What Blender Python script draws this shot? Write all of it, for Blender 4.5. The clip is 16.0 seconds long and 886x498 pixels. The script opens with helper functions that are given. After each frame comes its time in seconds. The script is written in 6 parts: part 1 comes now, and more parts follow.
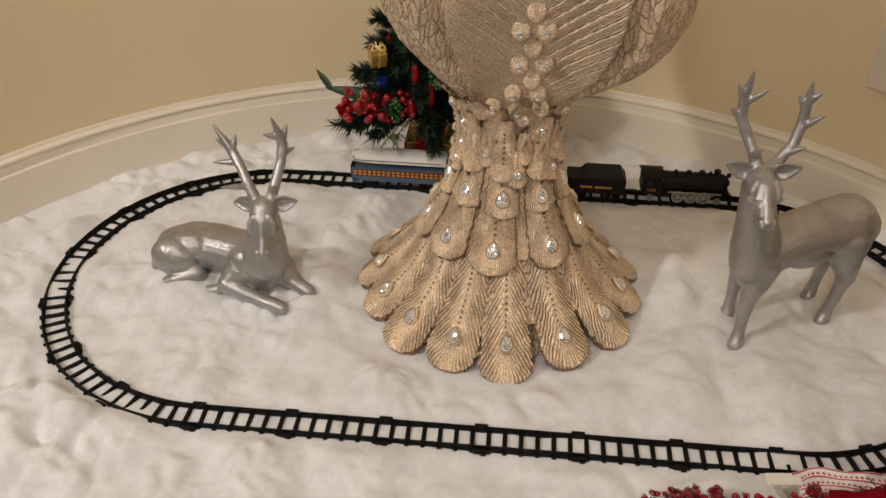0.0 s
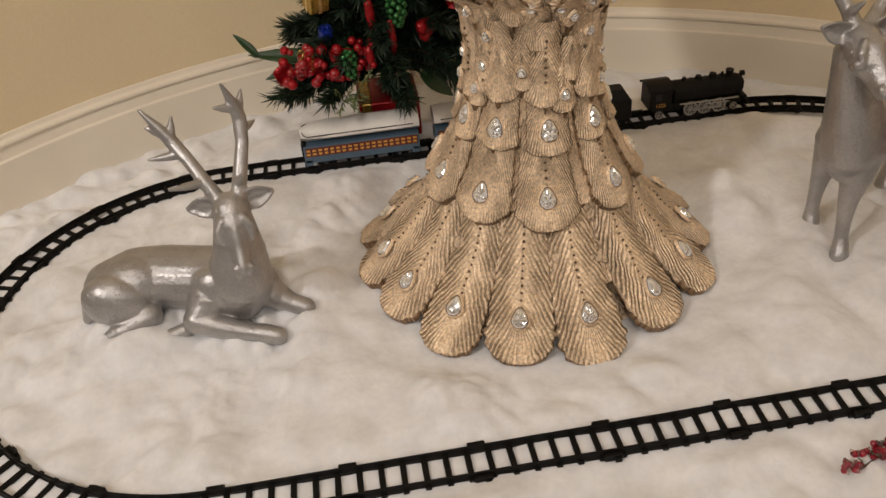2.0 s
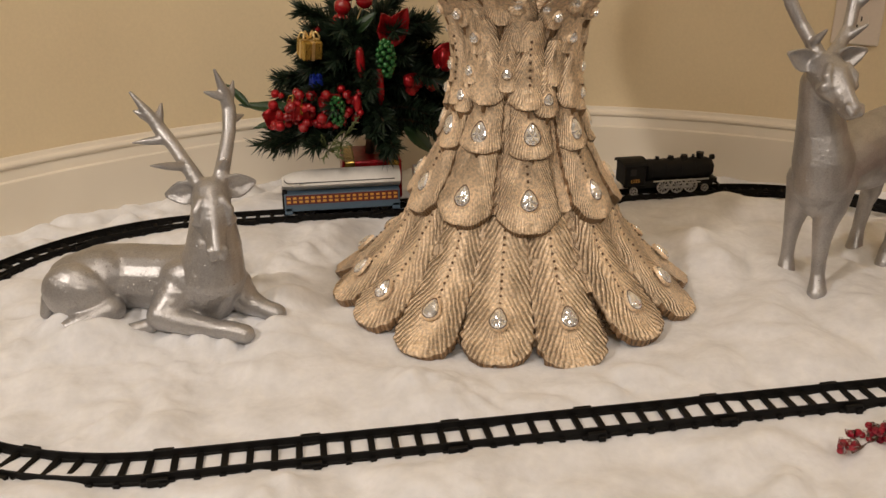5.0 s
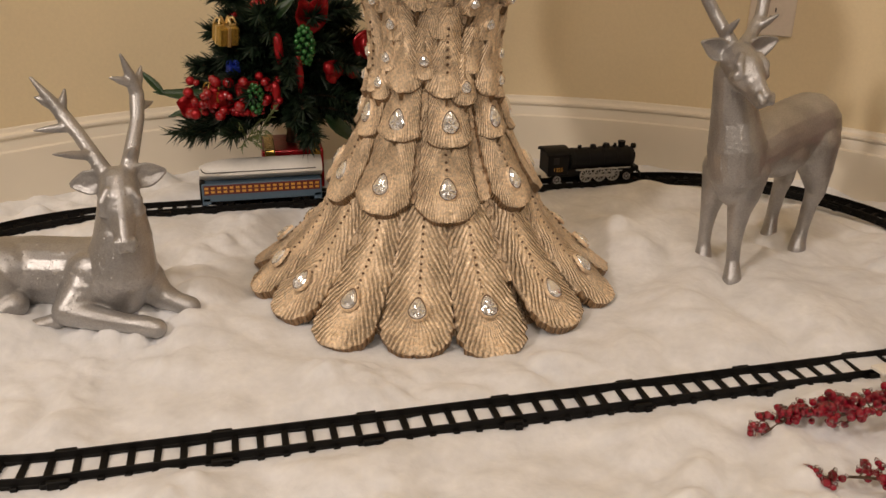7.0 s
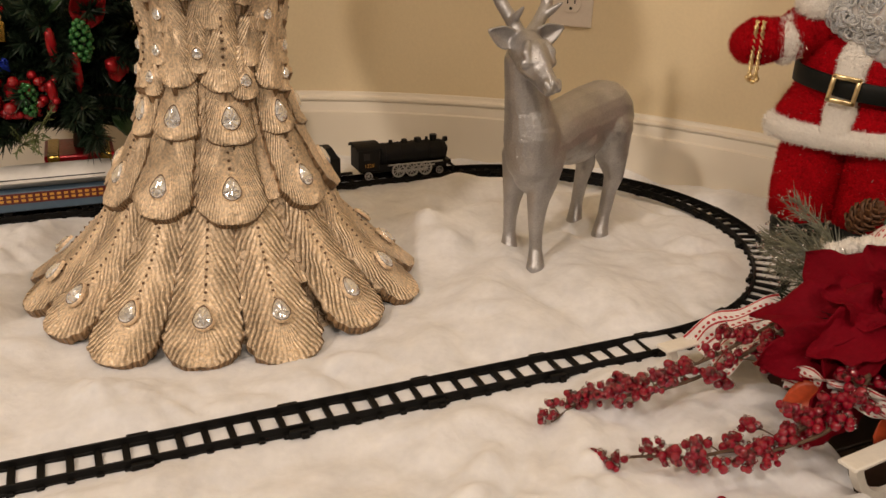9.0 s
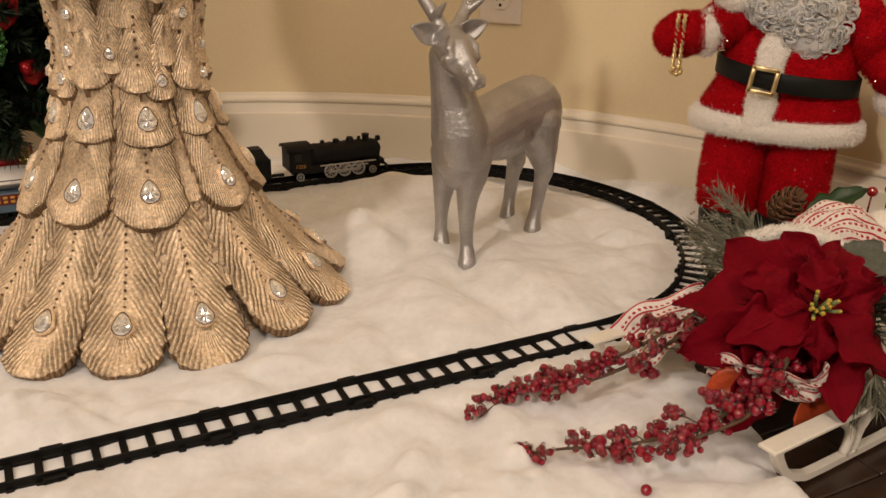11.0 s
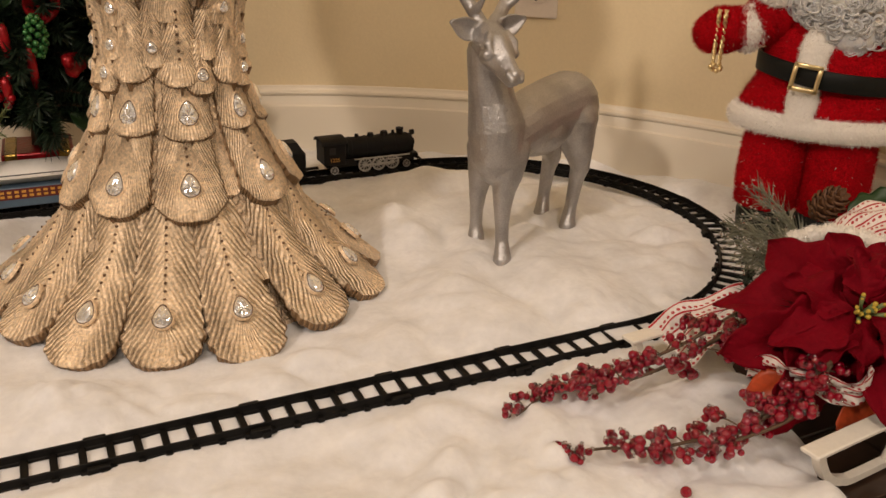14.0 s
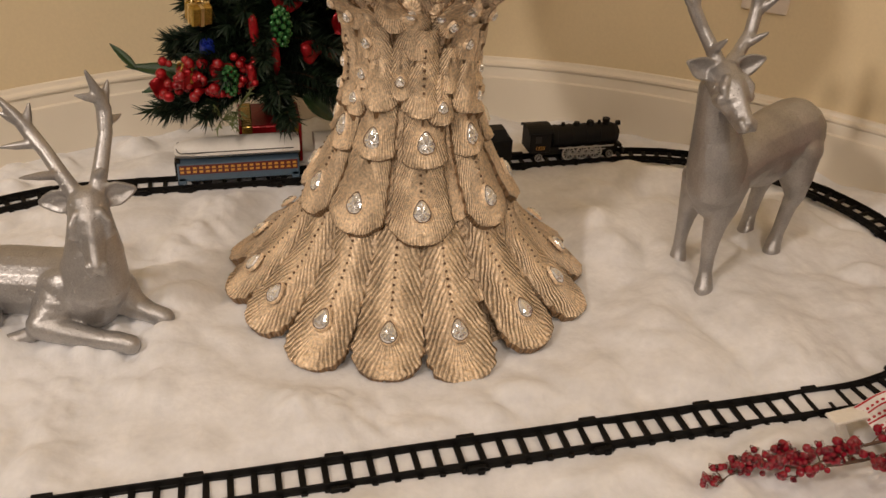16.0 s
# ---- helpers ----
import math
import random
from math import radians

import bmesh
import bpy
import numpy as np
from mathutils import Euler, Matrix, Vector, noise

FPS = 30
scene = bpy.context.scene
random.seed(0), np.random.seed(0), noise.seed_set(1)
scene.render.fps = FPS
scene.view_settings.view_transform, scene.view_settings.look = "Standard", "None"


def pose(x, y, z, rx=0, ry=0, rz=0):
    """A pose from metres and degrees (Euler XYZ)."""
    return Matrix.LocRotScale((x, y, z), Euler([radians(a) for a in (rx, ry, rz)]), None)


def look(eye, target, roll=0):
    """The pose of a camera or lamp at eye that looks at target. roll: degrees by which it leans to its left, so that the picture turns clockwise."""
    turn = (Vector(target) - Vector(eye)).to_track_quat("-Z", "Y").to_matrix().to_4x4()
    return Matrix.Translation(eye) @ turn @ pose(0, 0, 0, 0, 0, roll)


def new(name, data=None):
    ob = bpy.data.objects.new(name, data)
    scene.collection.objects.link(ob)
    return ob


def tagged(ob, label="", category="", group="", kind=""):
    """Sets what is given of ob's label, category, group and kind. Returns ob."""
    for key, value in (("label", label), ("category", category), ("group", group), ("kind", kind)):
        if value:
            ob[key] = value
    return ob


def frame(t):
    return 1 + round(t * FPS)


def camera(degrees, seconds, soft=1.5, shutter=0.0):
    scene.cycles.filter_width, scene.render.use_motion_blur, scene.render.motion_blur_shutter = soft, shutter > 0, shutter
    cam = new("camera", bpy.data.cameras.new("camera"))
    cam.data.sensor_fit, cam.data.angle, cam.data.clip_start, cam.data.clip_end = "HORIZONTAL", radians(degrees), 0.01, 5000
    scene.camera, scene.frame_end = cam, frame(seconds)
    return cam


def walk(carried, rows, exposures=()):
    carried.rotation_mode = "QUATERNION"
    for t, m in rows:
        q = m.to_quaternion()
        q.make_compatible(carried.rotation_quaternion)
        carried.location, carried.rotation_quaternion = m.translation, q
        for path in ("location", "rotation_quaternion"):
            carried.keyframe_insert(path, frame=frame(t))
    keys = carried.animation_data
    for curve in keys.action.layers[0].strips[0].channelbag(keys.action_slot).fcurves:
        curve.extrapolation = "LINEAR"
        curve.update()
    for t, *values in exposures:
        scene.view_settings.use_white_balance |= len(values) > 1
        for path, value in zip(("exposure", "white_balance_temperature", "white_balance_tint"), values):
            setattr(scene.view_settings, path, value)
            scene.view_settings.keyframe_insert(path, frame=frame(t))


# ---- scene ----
cam = camera(54.66, 16.0)
PATH = [
    (0, (-0.0557, 0.0120, 0.9333), (-0.1873, 1.6202, -0.2485), 0.98),
    (0.5, (-0.1158, 0.0398, 0.9232), (-0.2741, 1.6402, -0.2659), 0.46),
    (1, (-0.1969, 0.1427, 0.8931), (-0.3794, 1.7300, -0.3099), -3.98),
    (1.5, (-0.2666, 0.2296, 0.8259), (-0.2917, 1.7940, -0.4200), -5.02),
    (2, (-0.2812, 0.2408, 0.7271), (-0.0974, 1.8383, -0.4622), -4.49),
    (2.5, (-0.2417, 0.2207, 0.5996), (0.1641, 1.9156, -0.3815), -2.34),
    (3, (-0.2328, 0.1796, 0.5355), (0.2858, 1.9305, -0.2801), -0.71),
    (3.5, (-0.2801, 0.1396, 0.5392), (0.2169, 1.9348, -0.1891), 0.96),
    (4, (-0.3157, 0.1324, 0.5292), (0.0945, 1.9464, -0.2065), 0.93),
    (4.2, (-0.3175, 0.1302, 0.5131), (0.0640, 1.9508, -0.2217), 0.66),
    (6.3, (-0.3249, 0.1481, 0.5019), (-0.0399, 1.9572, -0.3019), -0.52),
    (6.5, (-0.3138, 0.1478, 0.4983), (0.0214, 1.9505, -0.3005), -0.06),
    (7, (-0.2987, 0.1419, 0.5017), (0.1583, 1.9268, -0.2764), 1.07),
    (7.5, (-0.2858, 0.1347, 0.5046), (0.2619, 1.9105, -0.2348), 1.74),
    (8, (-0.2614, 0.1335, 0.5003), (0.3792, 1.8803, -0.2334), 2.27),
    (8.5, (-0.2379, 0.1411, 0.4930), (0.4881, 1.8461, -0.2592), 2.59),
    (9, (-0.2176, 0.1487, 0.4858), (0.5469, 1.8299, -0.2818), 1.96),
    (9.5, (-0.2017, 0.1526, 0.4826), (0.5933, 1.8139, -0.2973), 1.43),
    (10, (-0.1896, 0.1510, 0.4806), (0.6322, 1.8014, -0.2945), 1.24),
    (10.2, (-0.1916, 0.1420, 0.4766), (0.6492, 1.7904, -0.2865), 1.24),
    (12.5, (-0.1874, 0.1440, 0.4854), (0.6888, 1.7713, -0.2789), 1.91),
    (13, (-0.1907, 0.1457, 0.4834), (0.6677, 1.7815, -0.2830), 1.82),
    (13.5, (-0.1966, 0.1480, 0.4859), (0.6425, 1.7894, -0.2899), 1.81),
    (14, (-0.2014, 0.1504, 0.4831), (0.6101, 1.8037, -0.2967), 1.69),
    (14.5, (-0.2153, 0.1586, 0.4802), (0.5463, 1.8309, -0.3093), 1.98),
    (15, (-0.2396, 0.1889, 0.4705), (0.4442, 1.8853, -0.3387), 2.78),
    (15.5, (-0.2613, 0.2228, 0.5110), (0.3209, 1.9024, -0.4055), 3.36),
    (16, (-0.2660, 0.2097, 0.6493), (0.1887, 1.8610, -0.3834), 2.99),
]
TINTS = [(0, -0.22, 6100, 12), (2, -0.24, 6150, 13), (4.2, -0.14, 6350, 13), (7, -0.20, 6600, 15), (9, -0.06, 6850, 16), (12.5, -0.02, 7000, 17), (14, -0.04, 6950, 17), (16, -0.20, 6700, 16)]
walk(cam, [(t, look(eye, target, roll)) for t, eye, target, roll in PATH], TINTS)

# ---- world, lamps, exposure ----
world = bpy.data.worlds.new("world")
scene.world = world
world.use_nodes = True
world.node_tree.nodes["Background"].inputs[0].default_value = (1.0, 0.85, 0.65, 1)
world.node_tree.nodes["Background"].inputs[1].default_value = 0.008


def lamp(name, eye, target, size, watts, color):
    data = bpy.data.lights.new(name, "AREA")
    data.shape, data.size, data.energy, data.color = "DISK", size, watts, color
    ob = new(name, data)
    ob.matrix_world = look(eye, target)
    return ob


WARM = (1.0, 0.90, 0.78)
# unseen area lights without fixtures, added to light the alcove and throw its shadows
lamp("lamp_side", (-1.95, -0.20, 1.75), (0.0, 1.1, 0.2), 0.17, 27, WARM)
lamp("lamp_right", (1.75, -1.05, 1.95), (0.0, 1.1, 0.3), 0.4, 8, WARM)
# added fill for the statue's front and the alcove's left
lamp("fill_front", (-0.45, -1.8, 2.1), (-0.1, 1.1, 0.3), 0.9, 27, (1.0, 0.88, 0.73))
lamp("fill_top", (-0.6, 0.1, 2.52), (-0.6, 0.35, 0), 0.2, 11, (1.0, 0.87, 0.72))

# ---- helpers ----
PI = math.pi
RNG = random.Random(7)


def part(name, bm, material, parent=None, label=""):
    me = bpy.data.meshes.new(name)
    bm.to_mesh(me)
    bm.free()
    ob = new(name, me)
    for m in material if isinstance(material, (list, tuple)) else [material]:
        me.materials.append(m)
    ob.parent = parent
    if label:
        tagged(ob, label)
    return ob


def smooth(ob, angle=None):
    for p in ob.data.polygons:
        p.use_smooth = True
    if angle:
        ob.data.set_sharp_from_angle(angle=radians(angle))
    return ob


def empty(name, m=None):
    ob = new(name)
    ob.empty_display_size = 0.02
    if m is not None:
        ob.matrix_world = m
    return ob


def add_box(bm, size, m=Matrix(), bevel=0.0, seg=2):
    r = bmesh.ops.create_cube(bm, size=1.0, matrix=m @ Matrix.Diagonal((*size, 1)))
    if bevel:
        edges = list({e for v in r["verts"] for e in v.link_edges})
        bmesh.ops.bevel(bm, geom=edges, offset=bevel, segments=seg, affect="EDGES", profile=0.5)


def add_cyl(bm, r1, r2, depth, m=Matrix(), seg=16):
    return bmesh.ops.create_cone(bm, cap_ends=True, segments=seg, radius1=r1, radius2=r2, depth=depth, matrix=m)


def add_ball(bm, r, m=Matrix(), u=14, v=9):
    """A ball of u by v faces."""
    top, low = bm.verts.new(m @ Vector((0, 0, r))), bm.verts.new(m @ Vector((0, 0, -r)))
    rows = []
    for j in range(1, v):
        a = PI * j / v
        rows.append([bm.verts.new(m @ Vector((r * math.sin(a) * math.cos(2 * PI * k / u), r * math.sin(a) * math.sin(2 * PI * k / u), r * math.cos(a)))) for k in range(u)])
    for k in range(u):
        bm.faces.new((top, rows[0][k], rows[0][(k + 1) % u]))
        bm.faces.new((low, rows[-1][(k + 1) % u], rows[-1][k]))
    for p, q in zip(rows, rows[1:]):
        for k in range(u):
            bm.faces.new((p[k], q[k], q[(k + 1) % u], p[(k + 1) % u]))


def add_tube(bm, pts, radii, seg=8, mat_index=0):
    """A tube along points, with a radius at each, closed at both ends."""
    pts = [Vector(p) for p in pts]
    if not isinstance(radii, (list, tuple)):
        radii = [radii] * len(pts)
    rings, side = [], None
    for i, p in enumerate(pts):
        d = (pts[min(i + 1, len(pts) - 1)] - pts[max(i - 1, 0)]).normalized()
        if side is None:
            side = d.orthogonal().normalized()
        side = (side - d * side.dot(d)).normalized()
        up = d.cross(side)
        rings.append([bm.verts.new(p + radii[i] * (math.cos(2 * PI * k / seg) * side + math.sin(2 * PI * k / seg) * up)) for k in range(seg)])
    faces = []
    for a, b in zip(rings, rings[1:]):
        for k in range(seg):
            faces.append(bm.faces.new((a[k], a[(k + 1) % seg], b[(k + 1) % seg], b[k])))
    faces.append(bm.faces.new(rings[0][::-1]))
    faces.append(bm.faces.new(rings[-1]))
    for f in faces:
        f.material_index = mat_index
        f.smooth = True


def curve_pts(pts, n=8):
    """Catmull-Rom through points."""
    pts = [Vector(p) for p in pts]
    q = [pts[0] * 2 - pts[1]] + pts + [pts[-1] * 2 - pts[-2]]
    out = []
    for i in range(1, len(q) - 2):
        for k in range(n):
            t = k / n
            a, b, c, d = q[i - 1:i + 3]
            out.append(0.5 * (2 * b + (c - a) * t + (2 * a - 5 * b + 4 * c - d) * t * t + (3 * b - a - 3 * c + d) * t ** 3))
    return out + [pts[-1]]


def limb(bm, chain, seg=22):
    """Rounded limbs: a chain of (x, y, z, radius) as overlapping tapered tubes with balls at the joints."""
    for a, b in zip(chain, chain[1:]):
        p, q = Vector(a[:3]), Vector(b[:3])
        d = q - p
        if d.length < 1e-5:
            continue
        m = Matrix.Translation((p + q) / 2) @ d.to_track_quat("Z", "Y").to_matrix().to_4x4()
        add_cyl(bm, a[3], b[3], d.length, m, seg)
    for a in chain:
        add_ball(bm, a[3], Matrix.Translation(a[:3]), seg, 8)


def blob(bm, centre, size, rot=(0, 0, 0)):
    add_ball(bm, 1.0, pose(*centre, *rot) @ Matrix.Diagonal((*size, 1)), 20, 12)


def fused(name, bm, voxel, rounds, materials):
    """One skin over overlapping forms."""
    me = bpy.data.meshes.new(name)
    bm.to_mesh(me)
    bm.free()
    tmp = new(name + "_form", me)
    mod = tmp.modifiers.new("skin", "REMESH")
    mod.mode, mod.voxel_size = "VOXEL", voxel
    mod = tmp.modifiers.new("soft", "SMOOTH")
    mod.factor, mod.iterations = 0.5, rounds
    skin = bpy.data.meshes.new_from_object(tmp.evaluated_get(bpy.context.evaluated_depsgraph_get()))
    bpy.data.objects.remove(tmp)
    bpy.data.meshes.remove(me)
    skin.name = name
    skin.materials.clear()
    for m in materials:
        skin.materials.append(m)
    for p in skin.polygons:
        p.use_smooth = True
    return skin


# ---- materials ----
def material(name, color, rough=0.6, metal=0.0, grain=0.0, grain_scale=200.0, stain=0.0, stain_scale=8.0, bump=0.0, bump_scale=300.0, coat=0.0, sheen=0.0, spec=0.5):
    """A surface with variation at two scales, and fine relief."""
    m = bpy.data.materials.new(name)
    m.use_nodes = True
    nt = m.node_tree
    p = nt.nodes["Principled BSDF"]
    p.inputs["Base Color"].default_value = (*color, 1)
    p.inputs["Roughness"].default_value = rough
    p.inputs["Metallic"].default_value = metal
    p.inputs["Coat Weight"].default_value = coat
    p.inputs["Sheen Weight"].default_value = sheen
    p.inputs["Specular IOR Level"].default_value = spec
    co = nt.nodes.new("ShaderNodeTexCoord").outputs["Object"]
    last = None
    for amount, scale, seed in ((stain, stain_scale, 0.0), (grain, grain_scale, 5.0)):
        if not amount:
            continue
        n = nt.nodes.new("ShaderNodeTexNoise")
        n.inputs["Scale"].default_value, n.inputs["Detail"].default_value = scale, 4.0
        nt.links.new(co, n.inputs["Vector"])
        ramp = nt.nodes.new("ShaderNodeMapRange")
        ramp.inputs[1].default_value, ramp.inputs[2].default_value = 0.3, 0.7
        ramp.inputs[3].default_value, ramp.inputs[4].default_value = 1 - amount, 1 + amount * 0.5
        nt.links.new(n.outputs["Fac"], ramp.inputs[0])
        mix = nt.nodes.new("ShaderNodeVectorMath")
        mix.operation = "MULTIPLY"
        if last is None:
            mix.inputs[0].default_value = color
        else:
            nt.links.new(last, mix.inputs[0])
        nt.links.new(ramp.outputs[0], mix.inputs[1])
        last = mix.outputs[0]
    if last is not None:
        nt.links.new(last, p.inputs["Base Color"])
    if bump:
        n = nt.nodes.new("ShaderNodeTexNoise")
        n.inputs["Scale"].default_value, n.inputs["Detail"].default_value = bump_scale, 6.0
        nt.links.new(co, n.inputs["Vector"])
        b = nt.nodes.new("ShaderNodeBump")
        b.inputs["Strength"].default_value, b.inputs["Distance"].default_value = bump, 0.002
        nt.links.new(n.outputs["Fac"], b.inputs["Height"])
        nt.links.new(b.outputs[0], p.inputs["Normal"])
    return m


M_WALL = material("wall paint", (0.78, 0.65, 0.425), 0.6, stain=0.05, stain_scale=3, grain=0.03, bump=0.15, bump_scale=220)
M_TRIM = material("trim paint", (0.80, 0.73, 0.61), 0.35, stain=0.05, stain_scale=6, bump=0.05)
M_CEIL = material("ceiling paint", (0.75, 0.72, 0.65), 0.8, stain=0.04, bump=0.1)
M_FLOOR = material("dark floor wood", (0.055, 0.028, 0.016), 0.35, stain=0.4, stain_scale=9, grain=0.35, grain_scale=60, bump=0.1, bump_scale=80)
M_SNOW = material("cotton snow", (0.775, 0.775, 0.785), 0.95, stain=0.09, stain_scale=26, grain=0.05, grain_scale=120, bump=0.35, bump_scale=120, sheen=0.15, spec=0.05)
M_SNOW.node_tree.nodes["Principled BSDF"].inputs["Subsurface Weight"].default_value = 0.8
M_SNOW.node_tree.nodes["Principled BSDF"].inputs["Subsurface Radius"].default_value = (0.007, 0.0068, 0.0064)
M_SNOW.node_tree.nodes["Principled BSDF"].inputs["Subsurface Scale"].default_value = 1.0
M_TRACK = material("black track plastic", (0.006, 0.0055, 0.005), 0.5, grain=0.2, grain_scale=90, bump=0.05, spec=0.14)
M_GOLD = material("gold resin", (0.46, 0.31, 0.17), 0.5, metal=0.25, stain=0.2, stain_scale=15, grain=0.3, grain_scale=160, bump=0.4, bump_scale=260)
M_GEM = material("foil backed crystal", (0.97, 0.96, 0.94), 0.16, metal=0.75, stain=0.10, stain_scale=300, coat=1.0)
M_SILVER = material("silver glitter paint", (0.43, 0.415, 0.405), 0.38, metal=0.66, stain=0.16, stain_scale=30, grain=0.14, grain_scale=500, bump=0.32, bump_scale=170)
def glitter(m, scale, amount):
    """Random facing flakes."""
    nt = m.node_tree
    p = nt.nodes["Principled BSDF"]
    co = nt.nodes.new("ShaderNodeTexCoord")
    vo = nt.nodes.new("ShaderNodeTexVoronoi")
    vo.inputs["Scale"].default_value = scale
    nt.links.new(co.outputs["Object"], vo.inputs["Vector"])
    a = nt.nodes.new("ShaderNodeVectorMath")
    a.operation = "MULTIPLY_ADD"
    a.inputs[1].default_value = (amount, amount, amount)
    a.inputs[2].default_value = (-amount / 2, -amount / 2, -amount / 2)
    nt.links.new(vo.outputs["Color"], a.inputs[0])
    # a few larger flakes stand well out of the surface
    big = nt.nodes.new("ShaderNodeTexVoronoi")
    big.inputs["Scale"].default_value = scale * 0.6
    nt.links.new(co.outputs["Object"], big.inputs["Vector"])
    sep = nt.nodes.new("ShaderNodeSeparateXYZ")
    nt.links.new(big.outputs["Color"], sep.inputs[0])
    few = nt.nodes.new("ShaderNodeMapRange")
    few.inputs[1].default_value, few.inputs[2].default_value, few.inputs[3].default_value, few.inputs[4].default_value = 0.955, 0.965, 0.0, 0.40
    nt.links.new(sep.outputs[0], few.inputs[0])
    tilt = nt.nodes.new("ShaderNodeVectorMath")
    tilt.operation = "MULTIPLY_ADD"
    tilt.inputs[1].default_value, tilt.inputs[2].default_value = (2, 2, 2), (-1, -1, -1)
    nt.links.new(big.outputs["Color"], tilt.inputs[0])
    lean = nt.nodes.new("ShaderNodeVectorMath")
    lean.operation = "SCALE"
    nt.links.new(tilt.outputs[0], lean.inputs[0])
    nt.links.new(few.outputs[0], lean.inputs["Scale"])
    total = nt.nodes.new("ShaderNodeVectorMath")
    nt.links.new(a.outputs[0], total.inputs[0])
    nt.links.new(lean.outputs[0], total.inputs[1])
    b = nt.nodes.new("ShaderNodeVectorMath")
    nt.links.new(p.inputs["Normal"].links[0].from_socket, b.inputs[0])
    nt.links.new(total.outputs[0], b.inputs[1])
    c = nt.nodes.new("ShaderNodeVectorMath")
    c.operation = "NORMALIZE"
    nt.links.new(b.outputs[0], c.inputs[0])
    nt.links.new(c.outputs[0], p.inputs["Normal"])
    return m


M_PLATE = material("outlet plastic", (0.72, 0.64, 0.55), 0.35, grain=0.03, bump=0.02)
M_DARK = material("dark slot", (0.01, 0.009, 0.008), 0.6, grain=0.2)
M_BLACK = material("black engine plastic", (0.007, 0.0065, 0.0065), 0.5, spec=0.2, grain=0.25, grain_scale=120, stain=0.2, bump=0.06)
M_ROOF = material("white coach roof", (0.72, 0.70, 0.66), 0.35, stain=0.06, grain=0.04, bump=0.04)
M_BLUE = material("grey blue coach paint", (0.075, 0.125, 0.18), 0.4, stain=0.12, grain=0.08, bump=0.04)
M_MAROON = material("maroon coach band", (0.12, 0.02, 0.018), 0.4, stain=0.1, grain=0.08)
M_AMBER = material("amber window print", (0.65, 0.33, 0.06), 0.4, grain=0.15)
M_STEEL = material("silver wheel paint", (0.5, 0.5, 0.5), 0.3, metal=0.7, grain=0.15)
M_REDFUR = material("red plush", (0.50, 0.004, 0.010), 0.8, stain=0.25, stain_scale=25, grain=0.4, grain_scale=400, bump=1.0, bump_scale=500, spec=0.08)
M_WHITEFUR = material("white plush", (0.90, 0.86, 0.80), 0.9, grain=0.06, grain_scale=300, stain=0.05, bump=0.6, bump_scale=350, sheen=0.1)
M_BELT = material("black belt vinyl", (0.009, 0.010, 0.009), 0.5, grain=0.2, bump=0.1, spec=0.2)
M_BRASS = material("bright gold metal", (0.86, 0.68, 0.36), 0.32, metal=0.9, grain=0.1)
M_PETAL = material("red velvet petal", (0.17, 0.0006, 0.0070), 0.75, stain=0.14, stain_scale=30, grain=0.12, grain_scale=250, bump=0.6, bump_scale=250, spec=0.1)
M_BERRY = material("red berry", (0.27, 0.0018, 0.016), 0.14, stain=0.2, stain_scale=60, grain=0.1, coat=0.5)
M_WHITE = material("white sleigh paint", (0.78, 0.74, 0.66), 0.4, stain=0.08, grain=0.05, bump=0.05)
M_GREEN = material("dark pine green", (0.018, 0.045, 0.018), 0.6, stain=0.3, stain_scale=30, grain=0.3)

# ---- floor, walls, ceiling ----
CX, CY, RW = -0.109, 0.674, 1.0514
A0, A1 = radians(-25), radians(147.6)
FLOOR = 0.016


def arc(a, r):
    return (CX + r * math.cos(a), CY + r * math.sin(a))


bm = bmesh.new()
add_box(bm, (7.0, 7.0, 0.1), Matrix.Translation((0, -0.3, FLOOR - 0.0545)))
floor = tagged(part("floor", bm, M_FLOOR), "dark stained wooden floor", "floor", kind="structure")


def build_planks():
    rng = random.Random(4)
    bm = bmesh.new()
    add_box(bm, (1.2, 0.0885, 0.006), Matrix(), 0.0012, 1)
    first = part("plank", bm, M_PLANK, floor)
    used = False
    for j in range(22):
        y = 0.02 + 0.09 * j
        x = -2.0 + rng.uniform(-0.5, 0.1)
        while x < 2.4:
            ob = first if not used else new("plank", first.data)
            used = True
            ob.parent = floor
            ob.location = (x + 0.6, y, FLOOR - 0.0025)
            x += 1.2015


M_PLANK = material("dark floor plank", (0.034, 0.017, 0.010), 0.32, stain=0.45, stain_scale=6, grain=0.4, grain_scale=45, bump=0.15, bump_scale=70)
build_planks()
bm = bmesh.new()
add_box(bm, (7.0, 7.0, 0.1), Matrix.Translation((0, -0.3, 2.65)))
tagged(part("ceiling", bm, M_CEIL), "flat white painted ceiling", "ceiling", kind="structure")


def ring_wall(bm, profile, a0, a1, n, close=True):
    """A closed profile of (radius, z) swept along the arc of the alcove."""
    rows = []
    for i in range(n + 1):
        a = a0 + (a1 - a0) * i / n
        rows.append([bm.verts.new((*arc(a, r), z)) for r, z in profile])
    k = len(profile)
    for p, q in zip(rows, rows[1:]):
        for j in range(k):
            bm.faces.new((p[j], p[(j + 1) % k], q[(j + 1) % k], q[j]))
    bm.faces.new(rows[0][::-1])
    bm.faces.new(rows[-1])
    bmesh.ops.recalc_face_normals(bm, faces=bm.faces)


bm = bmesh.new()
ring_wall(bm, [(RW, 0), (RW, 2.6), (RW + 0.12, 2.6), (RW + 0.12, 0)], A0, A1 - 0.036, 96)
tagged(smooth(part("wall_alcove", bm, M_WALL), 40), "curved cream painted alcove wall", "wall", kind="structure")
TOP = 0.142
